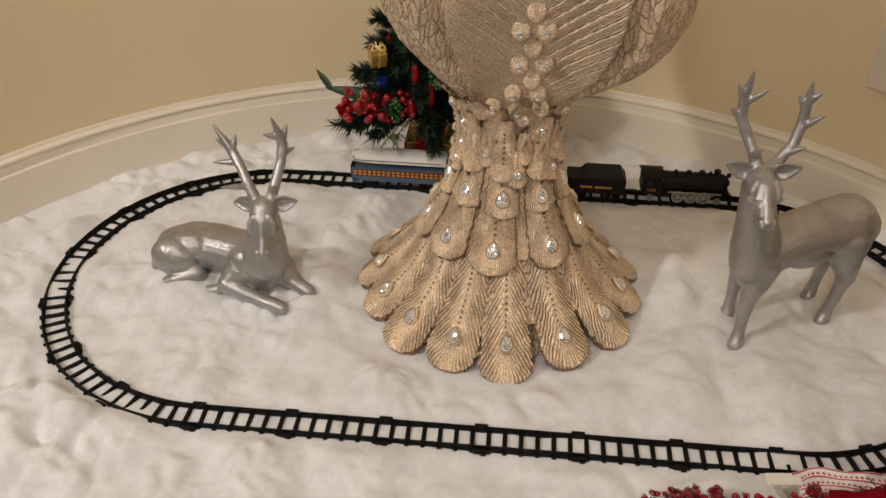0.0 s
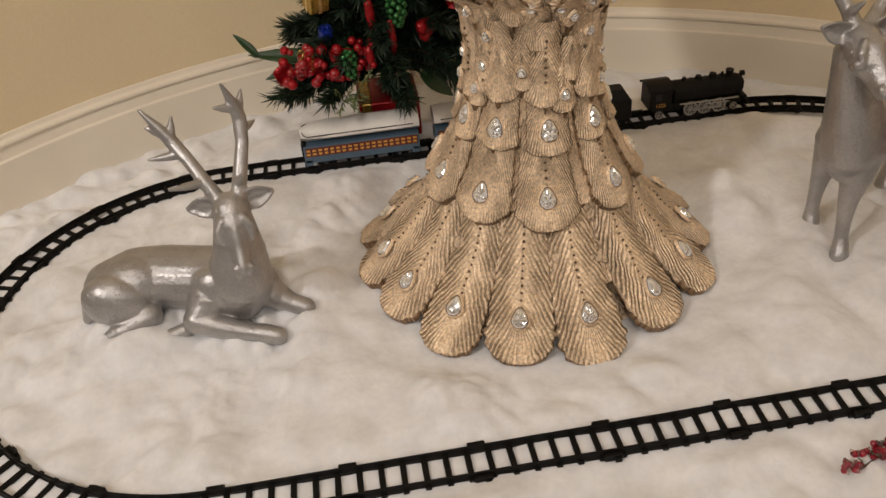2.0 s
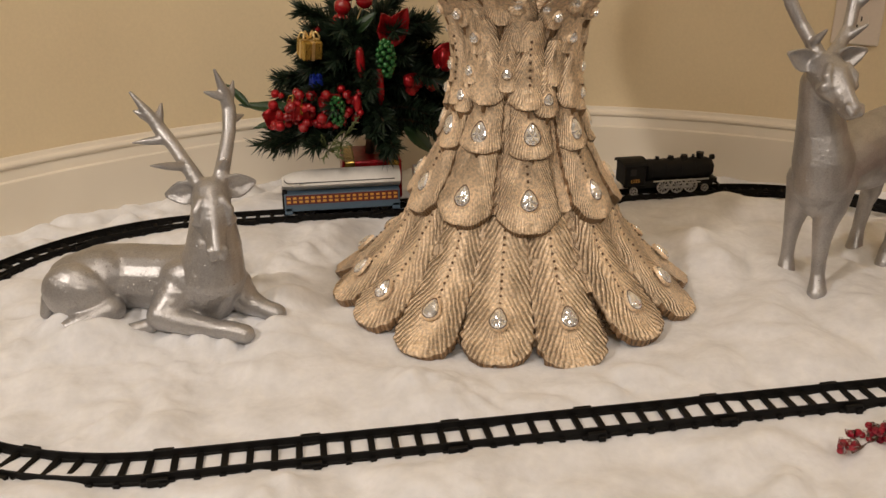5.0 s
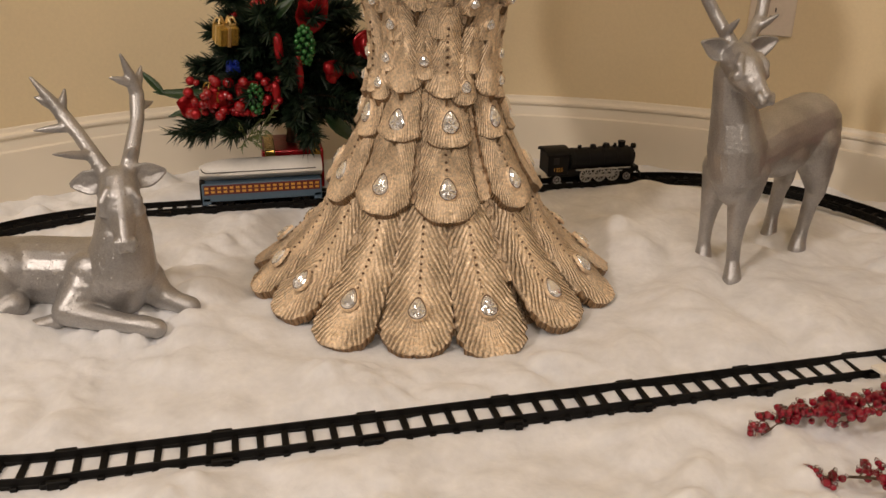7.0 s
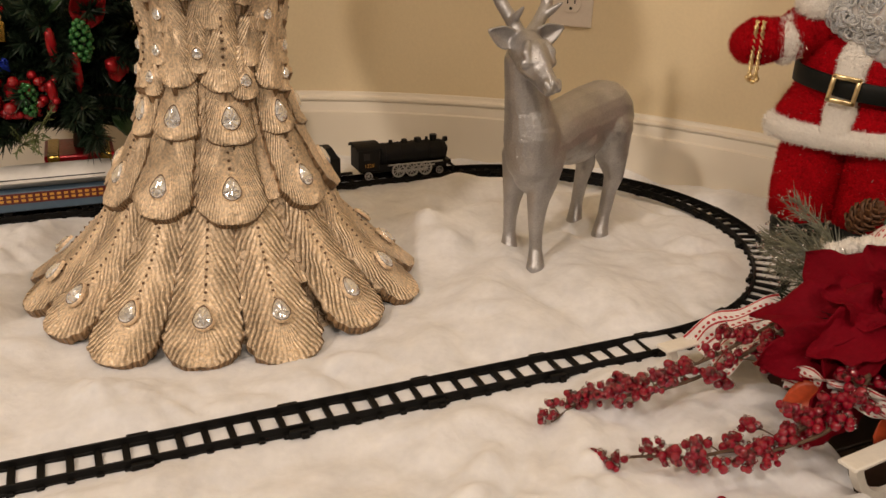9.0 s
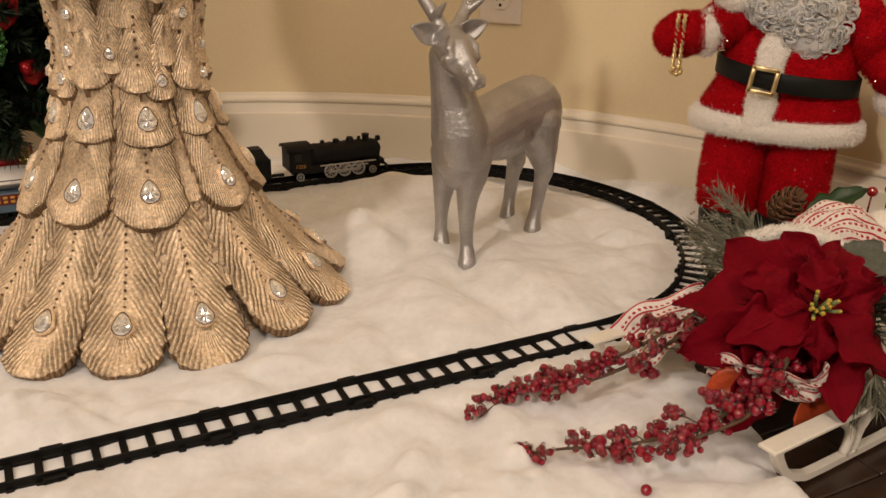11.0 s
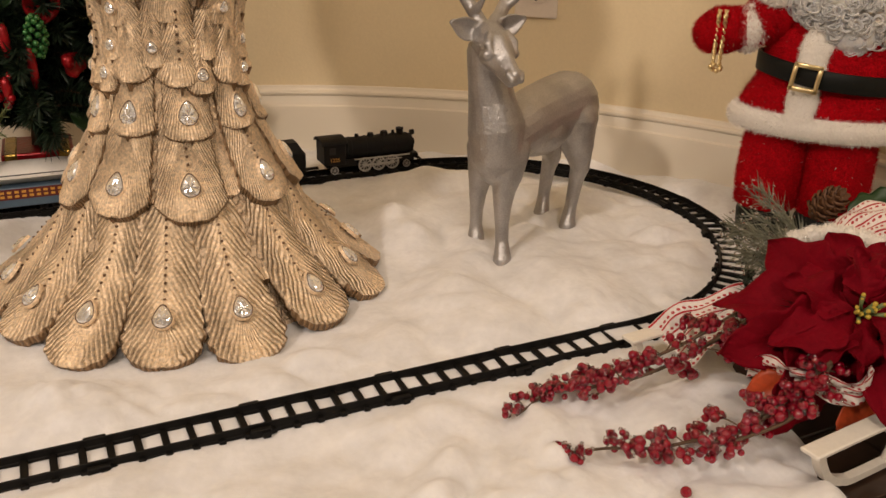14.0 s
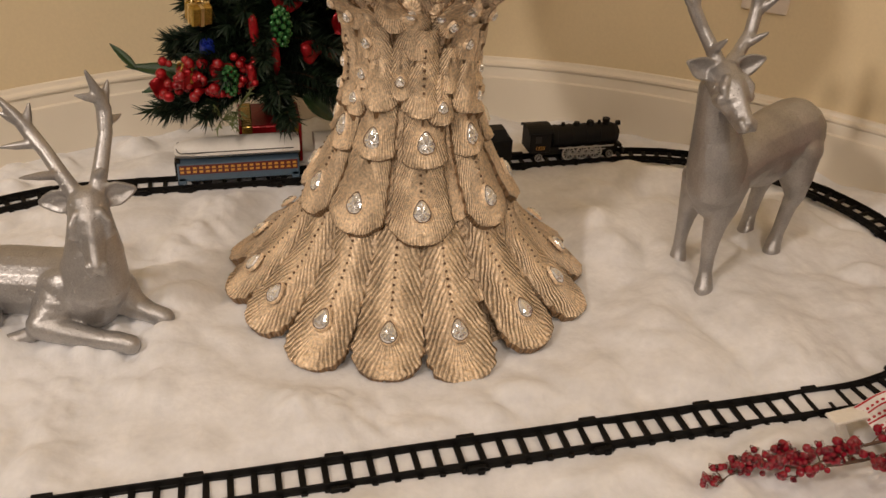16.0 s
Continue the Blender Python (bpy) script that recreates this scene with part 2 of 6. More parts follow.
# depth of the moulding off the wall and its height
MOULD = [(0.0005, FLOOR), (0.018, FLOOR), (0.018, TOP - 0.0400), (0.0172, TOP - 0.0362), (0.0148, TOP - 0.0345), (0.0125, TOP - 0.0342), (0.0116, TOP - 0.0320), (0.0110, TOP - 0.0205), (0.0095, TOP - 0.0178),
         (0.0130, TOP - 0.0155), (0.0142, TOP - 0.0128), (0.0135, TOP - 0.0098), (0.0105, TOP - 0.0078), (0.0070, TOP - 0.0072), (0.0055, TOP - 0.0050), (0.0050, TOP - 0.0015), (0.0035, TOP), (0.0005, TOP)]
bm = bmesh.new()
ring_wall(bm, [(RW - d, z) for d, z in MOULD], A0, A1, 96)
tagged(smooth(part("baseboard", bm, M_TRIM), 35), "cream white moulded baseboard round the alcove", "baseboard", kind="structure")
# the wall's open end: a chamfer, then the return
END = [Vector((*arc(A1, RW), 0)), Vector((-1.030, 1.240, 0)), Vector((-1.47, 1.69, 0))]


def offset_line(pts, d):
    """The line moved by d to its left, mitred."""
    out = []
    for k, p in enumerate(pts):
        dirs = [(q - o).normalized() for o, q in zip(pts, pts[1:])]
        a, b = dirs[max(0, k - 1)], dirs[min(len(dirs) - 1, k)]
        n = (Vector((-a.y, a.x, 0)) + Vector((-b.y, b.x, 0))).normalized()
        out.append(p + n * d / max(0.3, n.dot(Vector((-a.y, a.x, 0)))))
    return out


bm = bmesh.new()
lines = [offset_line(END, d) for d, _ in MOULD]
cols = [[bm.verts.new((lines[k][e].x, lines[k][e].y, MOULD[k][1])) for k in range(len(MOULD))] for e in range(3)]
for p, q in zip(cols, cols[1:]):
    for k in range(len(MOULD)):
        bm.faces.new((p[k], p[(k + 1) % len(MOULD)], q[(k + 1) % len(MOULD)], q[k]))
bm.faces.new(cols[0])
bm.faces.new(cols[2][::-1])
bmesh.ops.recalc_face_normals(bm, faces=bm.faces)
tagged(part("baseboard_return", bm, M_TRIM), "cream white moulded baseboard at the wall's end", "baseboard", kind="structure")
bm = bmesh.new()
plan = [Vector((*arc(A1 - 0.036, RW), 0)), *END, Vector((-1.36, 1.78, 0)), Vector((*arc(A1 - 0.036, RW + 0.12), 0))]
low, high = [bm.verts.new((p.x, p.y, 0)) for p in plan], [bm.verts.new((p.x, p.y, 2.6)) for p in plan]
for k in range(len(plan)):
    bm.faces.new((low[k], low[(k + 1) % len(plan)], high[(k + 1) % len(plan)], high[k]))
bm.faces.new(low[::-1])
bm.faces.new(high)
bmesh.ops.recalc_face_normals(bm, faces=bm.faces)
tagged(part("wall_end", bm, M_WALL), "cream painted end of the alcove wall", "wall", kind="structure")
for name, size, at in (("wall_north", (7, 0.1, 2.6), (0, 3.15, 1.3)), ("wall_south", (7, 0.1, 2.6), (0, -3.75, 1.3)),
                       ("wall_east", (0.1, 6.8, 2.6), (3.45, -0.3, 1.3)), ("wall_west", (0.1, 6.8, 2.6), (-3.45, -0.3, 1.3))):
    bm = bmesh.new()
    add_box(bm, size, Matrix.Translation(at))
    tagged(part(name, bm, M_WALL), "plain cream painted room wall", "wall", kind="structure")

# ---- track loop ----
TY0, TY1, TXL, TXR = 0.7986, 1.4348, -0.4604, 0.3546
TR, TC = (TY1 - TY0) / 2, (TY0 + TY1) / 2
STRAIGHT = TXR - TXL
LOOP = 2 * STRAIGHT + 2 * PI * TR


def on_loop(s):
    """Place and heading at s metres along the loop: from the back left, clockwise."""
    s %= LOOP
    if s < STRAIGHT:
        return TXL + s, TY1, 0.0
    s -= STRAIGHT
    if s < PI * TR:
        a = PI / 2 - s / TR
        return TXR + TR * math.cos(a), TC + TR * math.sin(a), a - PI / 2
    s -= PI * TR
    if s < STRAIGHT:
        return TXR - s, TY0, PI
    s -= STRAIGHT
    a = -PI / 2 - s / TR
    return TXL + TR * math.cos(a), TC + TR * math.sin(a), a - PI / 2


def to_loop(x, y):
    """Distance from the centre line of the loop."""
    dx = max(TXL - x, 0, x - TXR)
    return abs(math.hypot(dx, y - TC) - TR)


# ---- cotton snow ----
SX, SY = -0.054, 1.155


def fbm(x, y, z=0.0, octaves=4):
    return noise.fractal((x, y, z), 1.0, 2.0, octaves, noise_basis="PERLIN_ORIGINAL")


def snow_edge(x, y):
    """Metres inside the edge of the blanket."""
    w = 0.02 * noise.noise((x * 9, y * 9, 3)) + 0.012 * noise.noise((x * 30, y * 30, 5))
    left = x + 0.885 + 0.40 * max(0, y - 0.97) - 0.17 * max(0, 0.97 - y) - 0.55 * min(0.2, max(0, 0.84 - y)) + w
    front = (y - 0.36) + w
    right = 0.356 + 0.35 * (y - 0.556) + 1.5 * max(0.0, y - 0.73) - x + w
    return min(left, front, right, 0.3)


def puff(x, y, z):
    n = noise.noise((x, y, z))
    return math.sqrt(n * n + 0.006) - 0.20


def snow_z(x, y):
    e = snow_edge(x, y)
    if e < -0.02:
        return FLOOR - 0.004
    wx, wy = x + 0.02 * noise.noise((x * 7, y * 7, 9)), y + 0.02 * noise.noise((x * 7, y * 7, 12))
    calm = min(1.0, max(0.0, (x - 0.02) / 0.15)) * min(1.0, max(0.0, (y - 0.83) / 0.06))
    patch = max(0.0, noise.noise((x * 4, y * 4, 21)) + 0.35) * (1 - 0.6 * calm)
    fine = max(0.0, noise.noise((x * 6, y * 6, 33)) + 0.45) * (1 - 0.8 * calm)
    lump = 0.010 * noise.noise((wx * 6, wy * 6, 0)) + 0.032 * puff(wx * 7, wy * 7, 2) + 0.036 * (0.25 + patch) * puff(wx * 14, wy * 14, 4)
    lump += 0.016 * (0.15 + fine) * puff(wx * 30, wy * 30, 6) + 0.0065 * fine * puff(wx * 62, wy * 62, 8)
    z = 0.041 + lump
    d = to_loop(x, y)
    k = min(1.0, max(0.0, (d - 0.017) / 0.040))
    k = k * k * (3 - 2 * k)
    z = (0.0385 + 0.20 * lump) * (1 - k) + z * k
    far = math.hypot(x - SX, y - SY)
    near = far + 0.02 * noise.noise((x * 14, y * 14, 41))
    if near < 0.31:
        k = max(0.0, (near - 0.235) / 0.075)
        k = k * k * (3 - 2 * k)
        z = min(z, 0.028 + 0.3 * lump) * (1 - k) + z * k
    rr = math.hypot(x - CX, y - CY)
    if rr > 0.86 and y > 0.8:
        z -= 0.016 * min(1, (rr - 0.86) / 0.10)
    z = max(z, FLOOR + 0.007)
    t = min(1.0, max(0.0, (e + 0.02) / 0.075))
    return FLOOR - 0.004 + (z - FLOOR + 0.004) * math.sqrt(1 - (1 - t) ** 2)


bm = bmesh.new()
STEP = 0.005
nx, ny = int(2.15 / STEP), int(1.45 / STEP)
grid = {}
verts, faces = [], []
for j in range(ny + 1):
    for i in range(nx + 1):
        x, y = -1.12 + i * STEP, 0.33 + j * STEP
        if math.hypot(x - CX, y - CY) > RW - 0.012 and y > CY or snow_edge(x, y) < -0.03:
            continue
        grid[i, j] = len(verts)
        verts.append((x, y, snow_z(x, y)))
for (i, j) in grid:
    q = [(i, j), (i + 1, j), (i + 1, j + 1), (i, j + 1)]
    if all(c in grid for c in q):
        faces.append([grid[c] for c in q])
me = bpy.data.meshes.new("snow_blanket")
me.from_pydata(verts, [], faces)
me.materials.append(M_SNOW)
bm.free()
snow = tagged(smooth(new("snow_blanket", me)), "fluffy white cotton snow blanket over the floor", "snow blanket", kind="stuff")


# ---- railway track ----
def build_track():
    track = tagged(empty("toy_track"), "oval of black plastic toy railway track on the cotton snow", "toy track")
    n = 240
    for off in (-0.0168, 0.0168):
        bm = bmesh.new()
        rows = []
        for i in range(n):
            x, y, a = on_loop(LOOP * i / n)
            c = Vector((x - math.sin(a) * off, y + math.cos(a) * off, 0))
            s = Vector((-math.sin(a), math.cos(a), 0))
            rows.append([bm.verts.new(c + s * w + Vector((0, 0, z))) for w, z in ((-0.0028, 0.036), (0.0028, 0.036), (0.0024, 0.0405), (0.0013, 0.0412), (0.0011, RAIL - 0.0006), (0.0006, RAIL), (-0.0006, RAIL), (-0.0011, RAIL - 0.0006), (-0.0013, 0.0412), (-0.0024, 0.0405))])
        for i in range(n):
            p, q = rows[i], rows[(i + 1) % n]
            for k in range(len(p)):
                bm.faces.new((p[k], p[(k + 1) % len(p)], q[(k + 1) % len(p)], q[k]))
        bmesh.ops.recalc_face_normals(bm, faces=bm.faces)
        part("rail", bm, M_TRACK, track)
    # sleepers that stick out past the rails; every sixth pair carries the joint's clips
    count = round(LOOP / 0.02195)
    bm = bmesh.new()
    add_box(bm, (0.0062, 0.0445, 0.0052), Matrix(), 0.0008, 1)
    tie = part("sleeper", bm, M_TRACK, track)
    bm = bmesh.new()
    add_box(bm, (0.0185, 0.0046, 0.0085), Matrix.Translation((0, 0.0218, 0.0020)), 0.0008, 1)
    add_box(bm, (0.0070, 0.0034, 0.0060), Matrix.Translation((-0.0045, 0.0246, 0.0004)), 0.0006, 1)
    clip = part("joint_clip", bm, M_TRACK, track)
    rng = random.Random(12)
    for i in range(count):
        x, y, a = on_loop(SLEEPER0 + LOOP * i / count)
        ob = tie if i == 0 else new("sleeper", tie.data)
        ob.parent = track
        ob.matrix_local = pose(x, y, 0.0392 + rng.uniform(-0.0005, 0.0005), 0, 0, math.degrees(a) + rng.uniform(-1.2, 1.2))
        if i % 6 == 0:
            x, y, a = on_loop(SLEEPER0 + LOOP * (i + 0.5) / count)
            for turn in (0, 180):
                ob = clip if i == 0 and turn == 0 else new("joint_clip", clip.data)
                ob.parent = track
                ob.matrix_local = pose(x, y, 0.0392, 0, 0, math.degrees(a) + turn)
    return track


# a clip's middle stands at x = 0.071 on the front straight
RAIL = 0.0475
FRONT_CLIP = STRAIGHT + PI * TR + (TXR - 0.071)
SLEEPER0 = (FRONT_CLIP - 0.011) % 0.1317
build_track()

# ---- statue ----
PROFILE = [(0.000, 0.250), (0.032, 0.240), (0.040, 0.230), (0.050, 0.217), (0.062, 0.204), (0.074, 0.191), (0.090, 0.174), (0.125, 0.146), (0.165, 0.125), (0.202, 0.104), (0.238, 0.087),
           (0.272, 0.076), (0.307, 0.072), (0.345, 0.074), (0.375, 0.081), (0.394, 0.090), (0.410, 0.106), (0.428, 0.130), (0.455, 0.160), (0.490, 0.188), (0.530, 0.206), (0.580, 0.212), (0.630, 0.192), (0.675, 0.13), (0.70, 0.0)]


def prof_r(z):
    for (z0, r0), (z1, r1) in zip(PROFILE, PROFILE[1:]):
        if z <= z1:
            return r0 + (r1 - r0) * (z - z0) / (z1 - z0)
    return 0.0


def breast_r(z):
    """How far the breast between the wings stands out."""
    return min(prof_r(z), 0.076 + 0.42 * max(0.0, z - 0.372))


class Shell:
    """Collects vertices, faces, material indices and UVs for one mesh."""

    def __init__(self):
        self.v, self.f, self.m, self.uv = [], [], [], []

    def sheet(self, pts, uvs, mat):
        """pts and uvs: rows of equal length."""
        base, w = len(self.v), len(pts[0])
        for row in pts:
            self.v.extend(row)
        for j in range(len(pts) - 1):
            for i in range(w - 1):
                a = base + j * w + i
                self.f.append((a, a + 1, a + w + 1, a + w))
                self.m.append(mat)
                self.uv.extend((uvs[j][i], uvs[j][i + 1], uvs[j + 1][i + 1], uvs[j + 1][i]))

    def mesh(self, name, materials):
        me = bpy.data.meshes.new(name)
        me.from_pydata([tuple(p) for p in self.v], [], self.f)
        layer = me.uv_layers.new(name="feather")
        layer.data.foreach_set("uv", [c for p in self.uv for c in p])
        me.polygons.foreach_set("material_index", self.m)
        for m in materials:
            me.materials.append(m)
        me.polygons.foreach_set("use_smooth", [m != 1 for m in self.m])
        return me


def feather(sh, angle, z_top, z_tip, width, lift, pitch=0.0052, nu=16, nv=90, quill=True, spacing=0.0, bulge=0.0062, kick=0.0, steep=False):
    """A vane that lies down the flared body, with slanting barbs, a quill line and a rounded, frayed tip."""
    a0 = radians(angle)
    seed = angle * 0.37 + z_tip * 40
    # stations of equal length down the flare
    zs = [z_top + (z_tip - z_top) * k / 200 for k in range(201)]
    way = [0.0]
    for p, q in zip(zs, zs[1:]):
        way.append(way[-1] + math.hypot(q - p, prof_r(q) - prof_r(p)))
    length = way[-1]
    tip = min(0.45 * length, width * 0.95)
    rows, uvs, k = [], [], 0
    hub, fan, fold = (length - width * 2.6, width * 2.0, 0.40) if steep else (length - width * 1.45, width * 1.1, 0.50)
    cf, sf = math.cos(fold), math.sin(fold)
    for j in range(nv + 1):
        d = length * j / nv
        while k < 199 and way[k + 1] < d:
            k += 1
        z = zs[k] + (zs[k + 1] - zs[k]) * (d - way[k]) / max(1e-9, way[k + 1] - way[k])
        r = prof_r(z)
        slope = (prof_r(max(0.0, z - 0.006)) - prof_r(z + 0.006)) / 0.012
        nr, nz = 1 / math.hypot(1, slope), slope / math.hypot(1, slope)
        end = max(0.0, (d - (length - tip)) / tip)
        half = width * (0.60 + 0.40 * min(1, d / (length - tip)))
        if end > 0:
            half = width * math.sqrt(max(0.0, 1 - end ** 2.6)) + 0.0015
        if spacing:
            half = min(half, r * radians(spacing) / 2)
        half *= 1 + 0.022 * math.sin(d / 0.0026 + seed) + 0.03 * noise.noise((d * 90, seed, 4))
        if end > 0:
            half *= 1 + 0.04 * math.sin(math.atan2(half, d - hub) * 24 + seed)
        row, uvr = [], []
        for i in range(-1, nu + 2):
            u = max(-1.0, min(1.0, (i / nu) * 2 - 1))
            skirt = i < 0 or i > nu
            ax, dd = abs(u) * half, d - hub
            slant = math.atan2(ax, dd)
            if slant < fold:
                ph = slant * fan / pitch
            else:
                ph = (fold * fan + cf * ax - sf * dd) / pitch
            ph += 0.4 * noise.noise((d * 60, u * 4, seed)) + (0.5 if u < 0 else 0.0)
            h = lift + bulge * (1 - abs(u) ** 2.4) + kick * (d / length) ** 3
            if quill:
                h += 0.0012 * math.exp(-(u / 0.10) ** 2) * (0.4 + 0.9 * math.sin(d / 0.0016 + seed))
            h += 0.0026 * noise.noise((u * 2 + seed, d * 40, 0)) + 0.0015 * end * noise.noise((u * 9, d * 30, seed))
            if skirt:
                h -= 0.007
            ang = a0 + u * half * (0.96 if skirt else 1) / max(r, 0.03)
            rr = r + h * nr
            row.append((rr * math.sin(ang), -rr * math.cos(ang), z + h * nz - (0.004 if skirt else 0)))
            # 2.2 marks side walls and tip for the painted crevice shade
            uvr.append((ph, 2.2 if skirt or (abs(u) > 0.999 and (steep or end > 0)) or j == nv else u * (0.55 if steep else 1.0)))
        rows.append(row)
        uvs.append(uvr)
    if quill:
        # row of punched dots down the quill
        for q in range(int(0.25 * nv), int(0.74 * nv), max(1, round(0.0088 / (length / nv)))):
            p, o = Vector(rows[q][nu // 2 + 1]), Vector(rows[q + 1][nu // 2 + 1])
            t1 = (o - p).normalized()
            t2 = Vector((math.cos(a0), math.sin(a0), 0))
            n1 = t2.cross(t1).normalized()
            if n1.dot(Vector((math.sin(a0), -math.cos(a0), 0.4))) < 0:
                n1 = -n1
            rr = 0.0018
            sh.sheet([[tuple(p + (t1 * math.cos(b) + t2 * math.sin(b)) * rr * f + n1 * h) for b in [2 * PI * e / 8 for e in range(9)]] for f, h in ((1.0, -0.0008), (0.8, 0.0009), (0.01, 0.0011))], [[(0.0, 0.0)] * 9] * 3, 3)
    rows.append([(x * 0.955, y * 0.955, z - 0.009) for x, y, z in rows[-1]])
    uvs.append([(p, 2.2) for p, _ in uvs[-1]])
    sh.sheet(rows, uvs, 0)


def gem(sh, angle, z, size, lift, drop=1.45):
    """A faceted teardrop in a raised rim."""
    a = radians(angle)
    r = prof_r(z)
    slope = (prof_r(z - 0.004) - prof_r(z + 0.004)) / 0.008
    n = Vector((math.sin(a), -math.cos(a), slope)).normalized()
    side = Vector((math.cos(a), math.sin(a), 0))
    up = side.cross(n) * -1
    if up.z < 0:
        up = -up
    c = Vector((r * math.sin(a), -r * math.cos(a), z)) + n * lift
    k = 16

    def ring(scale, h):
        out = []
        for i in range(k + 1):
            t = 2 * PI * i / k
            y = math.cos(t)
            x = math.sin(t) * (1 - 0.34 * max(0, y))
            yy = y * (drop if y > 0 else 1.0)
            cant = 0.05 * size * math.sin(i * PI + angle) * (0.3 < scale < 0.9)
            out.append(tuple(c + side * x * size * scale + up * yy * size * scale + n * (h + cant)))
        return out

    flat = [[(0.0, 0.0)] * (k + 1)] * 9
    sh.sheet([ring(1.22, -0.003), ring(1.17, 0.0004), ring(1.08, 0.0010)], flat, 0)
    sh.sheet([ring(1.08, 0.0010), ring(0.97, -0.0004)], flat, 3)
    sh.sheet([ring(1.0, 0.0002), ring(0.97, 0.0012), ring(0.78, 0.0030), ring(0.48, 0.0040), ring(0.001, 0.0042)], flat, 1)


def build_statue():
    sh = Shell()
    # inner body with the swelling upper part
    rows, uvs = [], []
    n = 260
    zs = [0.012 + (0.385 - 0.012) * k / 40 for k in range(40)] + [0.385 + 0.315 * k / 120 for k in range(121)]
    for z in zs:
        row, uvr = [], []
        for i in range(n + 1):
            t = 2 * PI * i / n
            r = prof_r(z)
            if z < 0.385:
                rr = (r - (0.006 if z < 0.27 else 0.0015)) * (0.78 if z < 0.05 else 0.78 + 0.22 * min(1, (z - 0.05) / 0.05))
                x, y = rr * math.sin(t), -rr * math.cos(t)
            else:
                k = min(1.0, max(0.0, (z - 0.385) / 0.09))
                # folded wings to both sides, a sunk breast between
                d = (t + PI) % (2 * PI) - PI
                ad = abs(d)
                wing = math.exp(-((ad - 1.25) / 0.62) ** 4)
                groove = math.exp(-((ad - 0.66) / 0.06) ** 2)
                sg = 1 + k * (0.05 * math.exp(-((ad - 1.0) / 0.3) ** 2) - 0.17 * groove - 0.07 * math.exp(-(ad / 0.5) ** 4))
                crease = k * wing * (0.0030 * noise.noise((t * 22, z * 16, 7)) + 0.0026 * noise.noise((t * 52, z * 40, 2)))
                if ad < 0.62:
                    saw = ((z - ad * 0.150) / 0.019) % 1.0
                    crease += 0.0055 * k * (saw - 0.5) * min(1, ad * 5) * (1 - (ad / 0.62) ** 4)
                mid = math.exp(-(ad / 0.62) ** 4)
                x, y = r * math.sin(t) * sg, -(r * (1 - mid) + breast_r(z) * mid) * math.cos(t) * (1 - 0.12 * k * (1 - mid)) * sg
                q = 1 + crease / 0.14
                x, y = x * q + 0.024 * min(1.0, k * 1.4), y * q
            row.append((x, y, z))
            dd = abs((t + PI) % (2 * PI) - PI)
            uvr.append(((z - dd * 0.150) / 0.0048, max(0.0, min(1.0, (0.68 - dd) / 0.10)) if z > 0.39 else 0.0))
        rows.append(row)
        uvs.append(uvr)
    sh.sheet(rows, uvs, 2)
    # feathers from the hem upwards
    hem = [-64, -41, -18.0, 5.0, 31.5, 57] + [56 + 24.2 * k for k in range(1, 10)]
    gaps = [((hem[(i + 1) % 15] - a) % 360) for i, a in enumerate(hem)]
    for i, a in enumerate(hem):
        feather(sh, a + gaps[i] / 2, 0.19, 0.088, 0.034, -0.010, 0.0050, 16, 100, False, 0, 0.003)
    for i, a in enumerate(hem):
        feather(sh, a, 0.20, (0.037, 0.031, 0.035, 0.029)[i % 4], (0.0400, 0.0385, 0.0405)[i % 3], -0.005, 0.0050, 30, 200, True, min(gaps[i], gaps[i - 1]) * 0.99, 0.0018, 0.005)
        gem(sh, a, 0.068, 0.0098, 0.0054, 1.5)
    col = [-78, -43, -5.5, 38.5, 78, 114, 150, 185, 218, 250]
    half_way = [-60, -25, 16, 58, 96, 132, 167, 201, 234, 266]
    for a in half_way:
        feather(sh, a, 0.25, 0.168, 0.030, -0.006, 0.0026, 16, 90, False, 0, 0.003, 0, True)
    for i, a in enumerate(col):
        feather(sh, a, 0.265, (0.148, 0.151)[i % 2], 0.0375, 0.001, 0.0026, 24, 130, i % 3 != 1, 34.5, 0.0024, 0.0040, True)
        gem(sh, a, 0.180, 0.0100, 0.0068, 1.5)
    for a in half_way:
        feather(sh, a, 0.315, 0.243, 0.0225, -0.004, 0.0025, 14, 70, False, 0, 0.004, 0, True)
    for i, a in enumerate(col):
        feather(sh, a + (2, 1.5, 4, 0)[i % 4], 0.325, (0.224, 0.228)[i % 2], 0.0325, 0.002, 0.0025, 20, 100, False, 35, 0.0026, 0.0045, True)
        gem(sh, a + (2, 1.5, 4, 0)[i % 4], 0.250, 0.0100, 0.0076, 1.5)
    # long plain tongues round the neck, small jewelled scales between
    for i, a in enumerate(col):
        feather(sh, a + 2, 0.385, (0.277, 0.284, 0.280)[i % 3], 0.0225, 0.0015, 0.0025, 18, 90, i % 2 == 0, 0, 0.0045, 0.0065, True)
    for i, a in enumerate(half_way):
        if i % 3 != 1:
            feather(sh, a - 4, 0.330, 0.270, 0.0140, 0.0035, 0.0023, 14, 60, False, 0, 0.0040, 0.006, True)
            gem(sh, a - 4, 0.291, 0.0062, 0.0105, 1.2)
        feather(sh, a + 3, 0.360, (0.306, 0.300)[i % 2], 0.0165, 0.0010, 0.0023, 14, 60, False, 0, 0.0040, 0.005, True)
        if i % 3 != 2:
            gem(sh, a + 3, 0.322, 0.0058, 0.0075, 1.2)
    for i, a in enumerate(col):
        feather(sh, a - 6, 0.405, (0.348, 0.342)[i % 2], 0.0220, -0.001, 0.0023, 14, 60, False, 0, 0.0045, 0.004, True)
